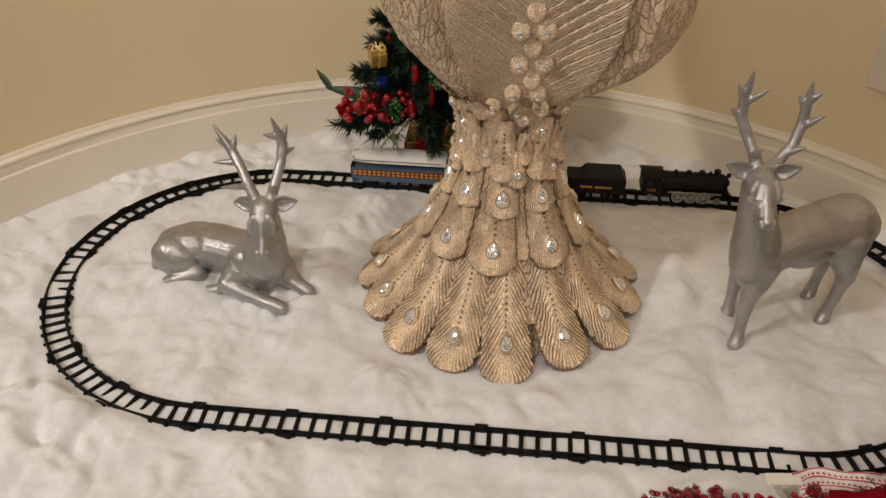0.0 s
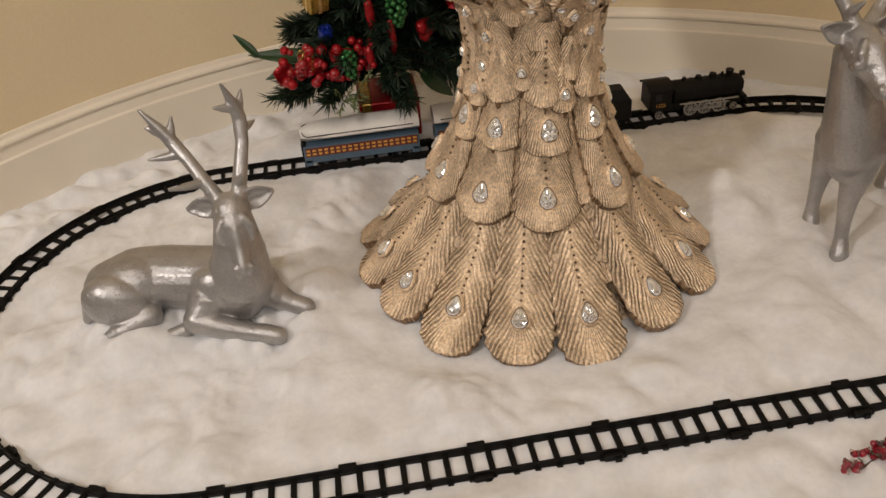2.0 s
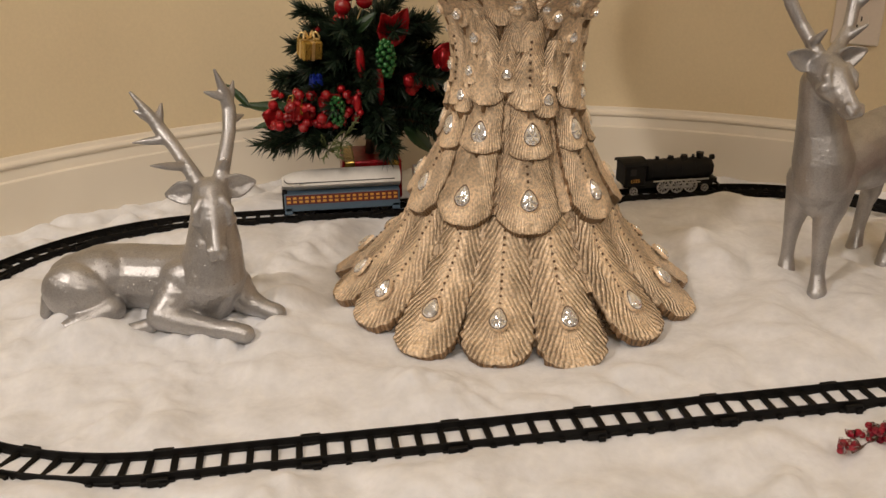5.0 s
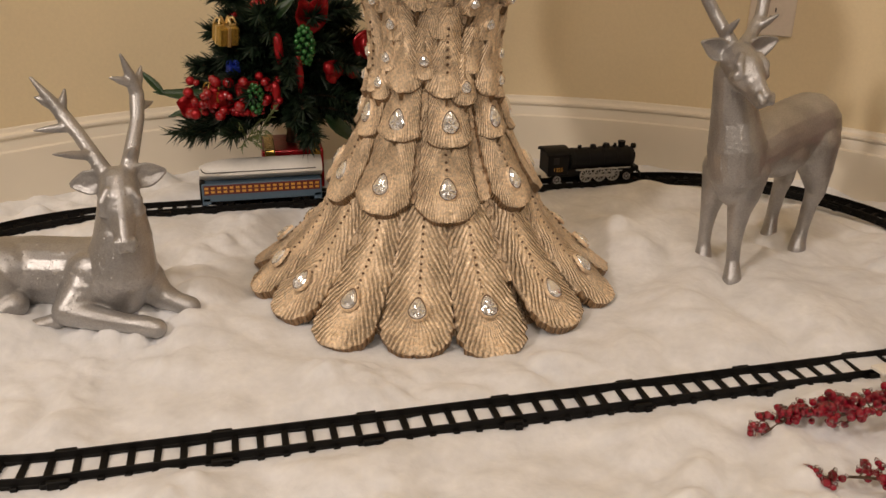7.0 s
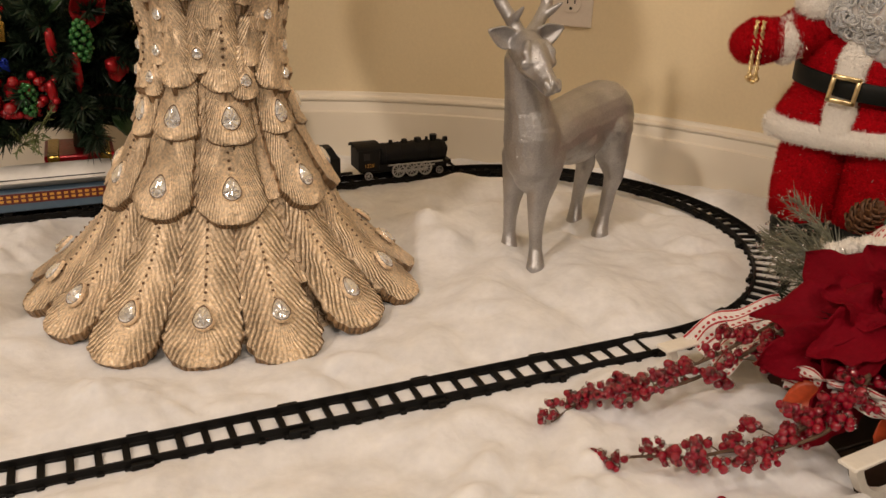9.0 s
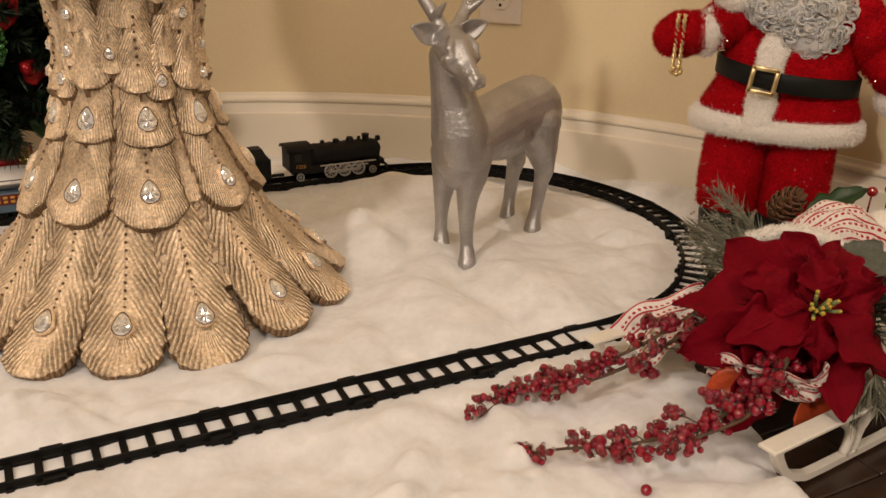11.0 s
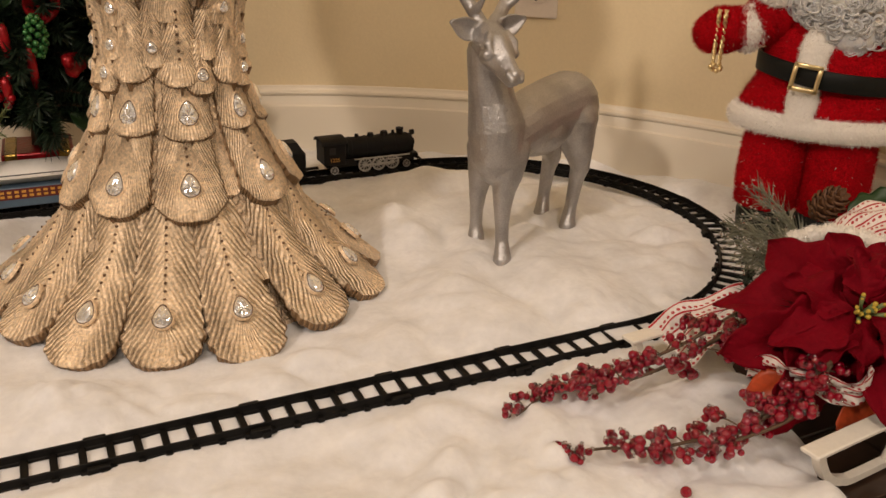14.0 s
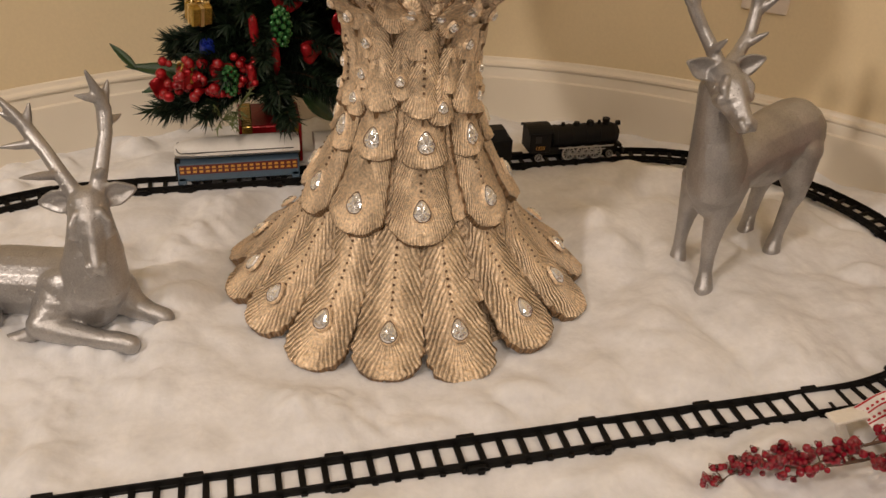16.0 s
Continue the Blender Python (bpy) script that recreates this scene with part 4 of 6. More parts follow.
def lettering(name, text, size, material_, parent, m):
    cu = bpy.data.curves.new(name, "FONT")
    cu.body, cu.size, cu.extrude, cu.align_x = text, size, 0.0002, "CENTER"
    tmp = new(name + "_form", cu)
    me = bpy.data.meshes.new_from_object(tmp.evaluated_get(bpy.context.evaluated_depsgraph_get()))
    bpy.data.objects.remove(tmp)
    ob = new(name, me)
    me.materials.clear()
    me.materials.append(material_)
    ob.parent, ob.matrix_local = parent, m
    return ob


def build_engine(s):
    x, y, a = on_loop(s)
    eng = tagged(empty("toy_locomotive", pose(x, y, RAIL, 0, 0, math.degrees(a))), "black plastic toy steam locomotive on the track behind the statue", "toy locomotive")
    along = Matrix.Rotation(PI / 2, 4, "Y")
    bm = bmesh.new()
    add_cyl(bm, 0.0185, 0.0180, 0.108, Matrix.Translation((0.016, 0, 0.0365)) @ along, 28)
    for bx in (-0.03, -0.004, 0.022, 0.046):
        add_cyl(bm, 0.0190, 0.0190, 0.0022, Matrix.Translation((bx, 0, 0.0365)) @ along, 28)
    smooth(part("boiler", bm, M_BLACK, eng), 35)
    bm = bmesh.new()
    add_cyl(bm, 0.0178, 0.0150, 0.008, Matrix.Translation((0.074, 0, 0.0365)) @ along, 24)
    add_cyl(bm, 0.0075, 0.006, 0.006, Matrix.Translation((0.080, 0, 0.038)) @ along, 14)
    smooth(part("smokebox_door", bm, M_BLACK, eng), 35)
    bm = bmesh.new()
    add_cyl(bm, 0.0045, 0.0045, 0.006, Matrix.Translation((0.080, 0, 0.054)) @ along, 14)
    add_box(bm, (0.005, 0.004, 0.006), Matrix.Translation((0.077, 0, 0.050)), 0.0008)
    lampo = smooth(part("headlamp", bm, M_BLACK, eng), 35)
    bm = bmesh.new()
    add_cyl(bm, 0.0036, 0.0030, 0.0015, Matrix.Translation((0.0838, 0, 0.054)) @ along, 14)
    part("lens", bm, M_ROOF, lampo, "small white headlamp lens")
    for name, bx, r1, r2, h in (("chimney", 0.058, 0.0055, 0.0065, 0.010), ("steam_dome", 0.030, 0.0075, 0.0052, 0.007), ("sand_dome", 0.006, 0.0065, 0.0045, 0.006), ("bell", 0.046, 0.0035, 0.002, 0.007), ("safety_valve", -0.018, 0.004, 0.003, 0.006)):
        bm = bmesh.new()
        add_cyl(bm, r1, r2, h, Matrix.Translation((bx, 0, 0.0535 + h / 2)), 16)
        smooth(part(name, bm, M_BLACK, eng), 35)
    bm = bmesh.new()
    add_box(bm, (0.036, 0.042, 0.036), Matrix.Translation((-0.062, 0, 0.0345)), 0.001, 1)
    cab = part("cab", bm, M_BLACK, eng)
    bm = bmesh.new()
    n = 10
    rows = []
    for bx in (-0.084, -0.042):
        rows.append([bm.verts.new((bx, 0.0225 * math.sin(q), 0.0505 + 0.0095 * math.cos(q))) for q in [(-1.45 + 2.9 * k / n) for k in range(n + 1)]] + [bm.verts.new((bx, 0.0215 * math.sin(q), 0.0490 + 0.0085 * math.cos(q))) for q in [(1.45 - 2.9 * k / n) for k in range(n + 1)]])
    w = len(rows[0])
    for k in range(w):
        bm.faces.new((rows[0][k], rows[0][(k + 1) % w], rows[1][(k + 1) % w], rows[1][k]))
    bm.faces.new(rows[0][::-1])
    bm.faces.new(rows[1])
    bmesh.ops.recalc_face_normals(bm, faces=bm.faces)
    part("cab_roof", bm, M_BLACK, eng)
    for sd in (-1, 1):
        bm = bmesh.new()
        add_box(bm, (0.010, 0.001, 0.011), Matrix.Translation((-0.066, sd * 0.0212, 0.040)))
        part("cab_window", bm, M_DARK, eng)
        lettering("number", "1225", 0.0085, M_AMBER, eng, pose(-0.062, sd * 0.0212, 0.0225, 90, 0, 0 if sd < 0 else 180))
        bm = bmesh.new()
        add_box(bm, (0.098, 0.0025, 0.0022), Matrix.Translation((0.020, sd * 0.0195, 0.0225)), 0.0004, 1)
        add_box(bm, (0.052, 0.0016, 0.0020), Matrix.Translation((0.014, sd * 0.0224, 0.0115)), 0.0004, 1)
        add_box(bm, (0.040, 0.0016, 0.0018), Matrix.Rotation(radians(4 * sd), 4, "X") @ Matrix.Translation((0.034, sd * 0.0222, 0.0165)), 0.0004, 1)
        part("side_rod", bm, M_STEEL, eng, "silver painted side rods")
        for wx in (-0.010, 0.014, 0.038):
            wheel(eng, wx, sd * 0.0180, 0.0118, 10, M_STEEL)
        wheel(eng, 0.064, sd * 0.0175, 0.0062, 6, M_STEEL)
        wheel(eng, -0.062, sd * 0.0175, 0.0065, 6, M_STEEL)
    bm = bmesh.new()
    add_box(bm, (0.150, 0.030, 0.012), Matrix.Translation((0.004, 0, 0.016)), 0.001, 1)
    part("frame", bm, M_BLACK, eng)
    pilot = empty("cowcatcher")
    pilot.parent = eng
    bm = bmesh.new()
    add_box(bm, (0.010, 0.036, 0.006), Matrix.Translation((0.080, 0, 0.020)), 0.001, 1)
    part("beam", bm, M_BLACK, pilot)
    for k in range(9):
        yy = -0.016 + 0.004 * k
        bm = bmesh.new()
        add_tube(bm, [(0.084, yy, 0.018), (0.100 - abs(yy) * 0.55, yy * 0.9, 0.004)], 0.0011, 6)
        part("bar", bm, M_BLACK, pilot)
    return eng


def build_tender(s):
    x, y, a = on_loop(s)
    t = tagged(empty("toy_tender", pose(x, y, RAIL, 0, 0, math.degrees(a))), "black plastic toy coal tender with small gold lettering", "toy tender")
    bm = bmesh.new()
    add_box(bm, (0.110, 0.042, 0.034), Matrix.Translation((0, 0, 0.026)), 0.002, 2)
    part("tank", bm, M_BLACK, t)
    bm = bmesh.new()
    v = [bm.verts.new(p) for p in ((-0.030, -0.020, 0.043), (0.052, -0.020, 0.043), (0.052, 0.020, 0.043), (-0.030, 0.020, 0.043),
                                   (-0.020, -0.011, 0.058), (0.044, -0.011, 0.058), (0.044, 0.011, 0.058), (-0.020, 0.011, 0.058))]
    for q in ((0, 3, 2, 1), (4, 5, 6, 7), (0, 1, 5, 4), (1, 2, 6, 5), (2, 3, 7, 6), (3, 0, 4, 7)):
        bm.faces.new([v[k] for k in q])
    part("coal_bunker", bm, M_BLACK, t)
    for sd in (-1, 1):
        bm = bmesh.new()
        for k, w in enumerate((0.0032, 0.0034, 0.003, 0.0034, 0.0034, 0, 0.003, 0.0034, 0.003, 0.0034, 0.003, 0.0034, 0.0034)):
            if w:
                add_box(bm, (w, 0.0004, 0.0042), Matrix.Translation((-0.028 + 0.0046 * k, sd * 0.0212, 0.024)))
        part("lettering", bm, M_AMBER, t, "small gold lettering too fine to read")
    bm = bmesh.new()
    add_box(bm, (0.116, 0.028, 0.006), Matrix.Translation((0, 0, 0.010)), 0.0008, 1)
    add_box(bm, (0.030, 0.006, 0.004), Matrix.Translation((0.066, 0, 0.009)), 0.0008, 1)
    part("frame", bm, M_BLACK, t)
    axle_boxes(t, (-0.040, -0.022, 0.024, 0.042), 0.0175, 0.0062)
    return t


def roof_rows(length, rear_round, n=14):
    """Cross sections of a coach roof from back to front."""
    out = []
    steps = 16
    for i in range(steps + 1):
        x = -length / 2 + length * i / steps
        k = 1.0
        if rear_round and i < 5:
            k = math.sqrt(max(0.0, 1 - ((5 - i) / 5.2) ** 2))
        elif i in (0, steps):
            k = 0.93
        out.append([(x, 0.0235 * k * math.sin(q) * 1.0 if abs(math.sin(q)) < 1 else 0, 0.0345 + (0.033 * (0.62 + 0.38 * k)) * max(0.0, math.cos(q)) ** 0.55) for q in [(-PI / 2 + PI * j / n) for j in range(n + 1)]])
    return out


def build_coach(s, rear_round, label):
    x, y, a = on_loop(s)
    c = tagged(empty("toy_coach", pose(x, y, RAIL, 0, 0, math.degrees(a))), label, "toy coach", "coaches of the toy train")
    L = 0.184
    bm = bmesh.new()
    add_box(bm, (L - 0.004, 0.045, 0.028), Matrix.Translation((0, 0, 0.022)), 0.0015, 2)
    part("body", bm, M_BLUE, c)
    bm = bmesh.new()
    rows = [[bm.verts.new(p) for p in r] for r in roof_rows(L, rear_round)]
    for p, q in zip(rows, rows[1:]):
        for k in range(len(p) - 1):
            bm.faces.new((p[k], p[k + 1], q[k + 1], q[k]))
        bm.faces.new((p[0], q[0], q[-1], p[-1]))
    bm.faces.new(rows[0])
    bm.faces.new(rows[-1][::-1])
    bmesh.ops.recalc_face_normals(bm, faces=bm.faces)
    smooth(part("roof", bm, M_ROOF, c, "white curved roof"), 50)
    for sd in (-1, 1):
        bm = bmesh.new()
        add_box(bm, (L - 0.010, 0.0008, 0.0150), Matrix.Translation((0, sd * 0.0227, 0.0270)))
        band = part("window_band", bm, M_MAROON, c, "maroon band of printed windows")
        for row in (0, 1):
            for k in range(19):
                bm = bmesh.new()
                add_box(bm, (0.0055, 0.0006, 0.0034), Matrix.Translation((-0.083 + 0.0092 * k, sd * 0.0233, 0.0240 + 0.0060 * row)))
                part("window", bm, M_AMBER, band)
        bm = bmesh.new()
        xs = [(-0.082 + 0.164 * k / 8) for k in range(9)]
        pts = [(q, sd * 0.0216, 0.0535) for q in xs]
        if rear_round:
            pts = [(-0.0885, sd * 0.010, 0.0565), (-0.0865, sd * 0.0165, 0.0545)] + pts
        add_tube(bm, pts, 0.0008, 6)
        part("pinstripe", bm, M_DARK, c, "thin black line along the roof")
        for q in (-0.066, 0.066):
            bm = bmesh.new()
            add_ball(bm, 0.0016, Matrix.Translation((q, sd * 0.0224, 0.0515)), 8, 6)
            part("lamp_bead", bm, M_ROOF, c)
        for q in (-0.084, 0.084):
            bm = bmesh.new()
            add_box(bm, (0.012, 0.006, 0.011), Matrix.Translation((q, sd * 0.0195, 0.0085)), 0.0008, 1)
            part("step", bm, M_BLUE, c)
    bm = bmesh.new()
    add_box(bm, (L - 0.03, 0.034, 0.008), Matrix.Translation((0, 0, 0.009)), 0.001, 1)
    add_box(bm, (0.026, 0.006, 0.004), Matrix.Translation((L / 2 + 0.006, 0, 0.009)), 0.0008, 1)
    part("underframe", bm, M_BLACK, c)
    if rear_round:
        bm = bmesh.new()
        add_box(bm, (0.008, 0.036, 0.030), Matrix.Translation((-L / 2 + 0.003, 0, 0.024)), 0.002, 2)
        part("end_platform", bm, M_BLACK, c)
    axle_boxes(c, (-0.066, -0.050, 0.050, 0.066), 0.0175, 0.0062)
    return c


S0 = 0.494
build_engine(S0 + 0.250)
build_tender(S0 + 0.085)
build_coach(S0 - 0.086, False, "toy coach with white roof and amber windows behind the statue")
build_coach(S0 - 0.293, True, "toy observation coach with rounded white roof and amber windows")


# ---- outlet ----
def build_outlet():
    ang = radians(47.5)
    x, y = arc(ang, RW)
    o = tagged(empty("wall_outlet", pose(x, y, 0.337, 0, 0, math.degrees(ang) - 90)), "cream plastic double wall outlet above the baseboard", "outlet")
    bm = bmesh.new()
    add_box(bm, (0.074, 0.006, 0.116), Matrix.Translation((0, -0.004, 0)), 0.0022, 2)
    part("cover_plate", bm, M_PLATE, o)
    for z in (-0.0195, 0.0195):
        bm = bmesh.new()
        add_cyl(bm, 0.0172, 0.0168, 0.004, Matrix.Translation((0, -0.0075, z)) @ Matrix.Rotation(PI / 2, 4, "X"), 24)
        for v in bm.verts:
            v.co.z = z + max(-0.0138, min(0.0138, v.co.z - z))
        sock = part("socket", bm, M_PLATE, o)
        for sx, sz, w, h in ((-0.0062, 0.004, 0.0022, 0.0085), (0.0062, 0.004, 0.0022, 0.0072), (0, -0.0075, 0.0048, 0.0048)):
            bm = bmesh.new()
            add_box(bm, (w, 0.0012, h), Matrix.Translation((sx, -0.0095, z + sz)), 0.0003, 1)
            part("slot", bm, M_DARK, sock)
    bm = bmesh.new()
    add_cyl(bm, 0.0032, 0.0028, 0.0014, Matrix.Translation((0, -0.0074, 0)) @ Matrix.Rotation(PI / 2, 4, "X"), 12)
    part("screw", bm, M_PLATE, o)


build_outlet()


# ---- potted evergreen with ornaments ----
def needles(bm, stem, n, length, spread, width, rng, mat_index=0, flat=0.0):
    """Thin needles round a stem of points."""
    stem = [Vector(p) for p in stem]
    for k in range(n):
        t = rng.random() ** 0.9 * (len(stem) - 1.001)
        i = int(t)
        p = stem[i].lerp(stem[i + 1], t - i)
        d = (stem[i + 1] - stem[i]).normalized()
        side = Vector((rng.uniform(-1, 1), rng.uniform(-1, 1), rng.uniform(-1, 1) * (1 - flat)))
        side = (side - d * side.dot(d)).normalized()
        way = (d * rng.uniform(0.5, 1.0) + side * spread * rng.uniform(0.5, 1.1)).normalized()
        ll = length * rng.uniform(0.6, 1.15)
        w = way.cross(Vector((rng.uniform(-1, 1), rng.uniform(-1, 1), rng.uniform(-1, 1)))).normalized() * width
        v = [bm.verts.new(p - w), bm.verts.new(p + w), bm.verts.new(p + way * ll * 0.6 + w * 0.8), bm.verts.new(p + way * ll), bm.verts.new(p + way * ll * 0.6 - w * 0.8)]
        f = bm.faces.new(v)
        f.material_index = mat_index


def leaf_sheet(bm, base, tip, width, up, bend=0.0, nu=8, nv=14, ripple=0.0, notch=0.0, seed=0.0, thick=0.0006, mat_index=0):
    """A pointed leaf or petal with a midrib, from base to tip, as a thin closed sheet."""
    base, tip, up = Vector(base), Vector(tip), Vector(up).normalized()
    d = tip - base
    side = d.cross(up).normalized()
    nrm = side.cross(d).normalized()
    top, low = [], []
    for j in range(nv + 1):
        v = j / nv
        w = width * (math.sin(PI * min(1, v ** 0.85 * 1.0)) ** 0.8) * (1 - 0.25 * v) + 0.0004
        w *= 1 + notch * math.sin(v * 22 + seed)
        rt, rl = [], []
        for i in range(nu + 1):
            u = i / nu * 2 - 1
            h = bend * v * v + 0.18 * w * abs(u) + ripple * math.sin(v * 11 + seed + u * 1.5) * abs(u) - 0.0012 * math.exp(-(u / 0.15) ** 2) + 0.0009 * math.sin((v * 8 - abs(u) * 1.7) * 2 * PI) * min(1, abs(u) * 3)
            p = base + d * v + side * u * w + nrm * h
            rt.append(bm.verts.new(p))
            rl.append(bm.verts.new(p - nrm * thick))
        top.append(rt)
        low.append(rl)
    for j in range(nv):
        for i in range(nu):
            for f in (bm.faces.new((top[j][i], top[j][i + 1], top[j + 1][i + 1], top[j + 1][i])), bm.faces.new((low[j][i], low[j + 1][i], low[j + 1][i + 1], low[j][i + 1]))):
                f.smooth = True
                f.material_index = mat_index
        for i, o in ((0, 0), (nu, 1)):
            f = bm.faces.new((top[j][i], top[j + 1][i], low[j + 1][i], low[j][i]) if o == 0 else (top[j + 1][i], top[j][i], low[j][i], low[j + 1][i]))
            f.material_index = mat_index


M_NEEDLE = material("pine needle green", (0.010, 0.027, 0.011), 0.55, stain=0.35, stain_scale=25, grain=0.3, grain_scale=300)
M_LEAF = material("glossy leaf green", (0.018, 0.052, 0.014), 0.4, stain=0.25, stain_scale=30, grain=0.2, bump=0.1)
M_LIGHTLEAF = material("light sprig green", (0.16, 0.20, 0.07), 0.6, stain=0.2, grain=0.2)
M_BARK = material("brown stem", (0.10, 0.055, 0.03), 0.8, stain=0.3, grain=0.3, bump=0.4)
M_REDGLOSS = material("red gloss", (0.28, 0.005, 0.009), 0.25, stain=0.15, stain_scale=40, grain=0.1, coat=0.4)
M_REDFOIL = material("red foil", (0.36, 0.008, 0.014), 0.3, metal=0.4, stain=0.3, stain_scale=50, grain=0.2, bump=0.4, bump_scale=120)
M_GOLDFOIL = material("gold foil", (0.50, 0.34, 0.08), 0.25, metal=0.8, stain=0.3, stain_scale=60, bump=0.5, bump_scale=130)
M_BLUEFOIL = material("blue foil", (0.02, 0.05, 0.42), 0.3, metal=0.5, stain=0.3, stain_scale=60, bump=0.4)
M_GREENBEAD = material("green bead gloss", (0.03, 0.16, 0.04), 0.2, metal=0.3, stain=0.2, coat=0.5)
M_GREENGOLD = material("green gold ornament", (0.42, 0.42, 0.10), 0.25, metal=0.5, stain=0.3, stain_scale=60)


def child_ball(name, parent, at, r, mat, label="", squash=1.0):
    bm = bmesh.new()
    add_ball(bm, r, Matrix.Diagonal((1, 1, squash, 1)), 16, 10)
    ob = smooth(part(name, bm, mat, parent, label))
    ob.location = at
    return ob


def build_tree():
    rng = random.Random(21)
    ox, oy, oz = -0.222, 1.535, 0.030
    ground = Matrix.Translation((-0.206, 1.5188, 0.0492))
    t = tagged(empty("potted_evergreen", ground @ Matrix.Rotation(radians(-1.1), 4, "Z") @ Matrix.Scale(0.986, 4)), "small potted evergreen full of red gold and green ornaments", "potted evergreen")
    bm = bmesh.new()
    add_box(bm, (0.098, 0.098, 0.066), Matrix.Translation((0, 0, 0.033)), 0.003, 2)
    pot = part("pot", bm, M_REDFOIL, t, "square red foil box pot")
    for sx in (-0.036, 0.036):
        bm = bmesh.new()
        add_box(bm, (0.018, 0.1004, 0.0672), Matrix.Translation((sx, 0, 0.0334)), 0.003, 2)
        part("gold_stripe", bm, M_GOLDFOIL, pot, "gold band round the pot")
    bm = bmesh.new()
    add_tube(bm, [(0, 0, 0.06), (0.004, 0, 0.12), (0, 0.004, 0.24)], [0.008, 0.007, 0.004], 8)
    part("trunk", bm, M_BARK, t)
    for k in range(112):
        f = (k + 0.5) / 112
        h = 0.100 + 0.130 * f
        a = k * 2.399963 + rng.uniform(-0.3, 0.3)
        reach = (0.172 - 0.080 * f) * rng.uniform(0.6, 1.12)
        if math.sin(a) > 0.3:
            reach *= 0.8
        elif math.cos(a) > 0.2:
            reach *= 1.15
        droop = 0.022 * (1 - f) - 0.07 * f
        b = Vector((0, 0, h))
        e = b + Vector((reach * math.cos(a), reach * math.sin(a), -droop * rng.uniform(0.4, 1.2) + 0.01))
        mid = b.lerp(e, 0.55) + Vector((0, 0, 0.016))
        stem = curve_pts([b, mid, e], 5)
        bm = bmesh.new()
        add_tube(bm, stem, [0.0022] * 6 + [0.0012] * (len(stem) - 6), 5, 1)
        needles(bm, stem, 400, 0.029, 0.85, 0.0015, rng, 0)
        part("branch", bm, [M_NEEDLE, M_BARK], t)
    for k in range(7):
        a = rng.uniform(0, 2 * PI)
        b = Vector((0, 0, 0.20))
        e = b + Vector((0.05 * math.cos(a), 0.05 * math.sin(a), rng.uniform(0.04, 0.085)))
        bm = bmesh.new()
        add_tube(bm, [b, b.lerp(e, 0.5), e], 0.0015, 5, 1)
        needles(bm, [b, b.lerp(e, 0.5), e], 170, 0.026, 0.8, 0.0010, rng, 0)
        part("branch", bm, [M_NEEDLE, M_BARK], t)
    # low boughs under the red cluster
    for k in range(9):
        e = Vector((rng.uniform(-0.185, -0.10), rng.uniform(-0.08, -0.01), rng.uniform(0.100, 0.135)))
        b = Vector((-0.02, -0.01, 0.13))
        stem = curve_pts([b, b.lerp(e, 0.5) + Vector((0, 0, 0.012)), e], 5)
        bm = bmesh.new()
        add_tube(bm, stem, [0.0022] * 5 + [0.0012] * (len(stem) - 5), 5, 1)
        needles(bm, stem, 240, 0.027, 0.85, 0.0012, rng, 0)
        part("branch", bm, [M_NEEDLE, M_BARK], t)
    # broad leaves to the side
    for base, tip, w in (((-0.085, -0.03, 0.142), (-0.205, -0.03, 0.166), 0.015), ((-0.10, -0.03, 0.140), (-0.185, -0.05, 0.132), 0.012), ((-0.190, -0.03, 0.158), (-0.222, -0.02, 0.196), 0.007), ((-0.02, -0.05, 0.27), (0.01, -0.06, 0.305), 0.012), ((0.05, -0.09, 0.13), (0.10, -0.10, 0.09), 0.016)):
        bm = bmesh.new()
        leaf_sheet(bm, base, tip, w, (0, -0.6, 0.8), -0.006)
        part("leaf", bm, M_LEAF, t, "glossy dark green leaf")
    # light sprigs
    for base in ((-0.07, -0.10, 0.10), (0.09, -0.02, 0.24), (-0.05, -0.11, 0.115)):
        bm = bmesh.new()
        for k in range(7):
            e = Vector(base) + Vector((rng.uniform(-0.02, 0.035), rng.uniform(-0.03, 0), rng.uniform(-0.02, 0.05)))
            add_tube(bm, [base, Vector(base).lerp(e, 0.5) + Vector((0, 0, 0.004)), e], 0.0009, 4)
            needles(bm, [base, e], 14, 0.009, 0.9, 0.0009, rng)
        part("sprig", bm, M_LIGHTLEAF, t, "light green sprig")

    def on_tree(x, y, z):
        return (x - ox, y - oy, z - oz)

    # wrapped boxes
    for name, at, s, mat, rib in (("gift_box", (-0.312, 1.455, 0.285), 0.030, M_GOLDFOIL, M_BRASS), ("blue_box", (-0.305, 1.455, 0.232), 0.017, M_BLUEFOIL, M_BLUEFOIL), ("red_box", (-0.335, 1.440, 0.196), 0.027, M_REDFOIL, M_GOLDFOIL)):
        bm = bmesh.new()
        add_box(bm, (s, s, s * 0.92), Matrix.Rotation(0.4, 4, "Z") @ Matrix.Rotation(0.25, 4, "X"), s * 0.06, 2)
        g = part(name, bm, mat, t, "small wrapped foil box")
        g.location = on_tree(*at)
        for ax in (0, 1):
            bm = bmesh.new()
            sz = (s * 1.02, s * 0.16, s * 0.95) if ax == 0 else (s * 0.16, s * 1.02, s * 0.95)
            add_box(bm, sz, Matrix.Rotation(0.4, 4, "Z") @ Matrix.Rotation(0.25, 4, "X"))
            part("ribbon", bm, rib, g)
        bm = bmesh.new()
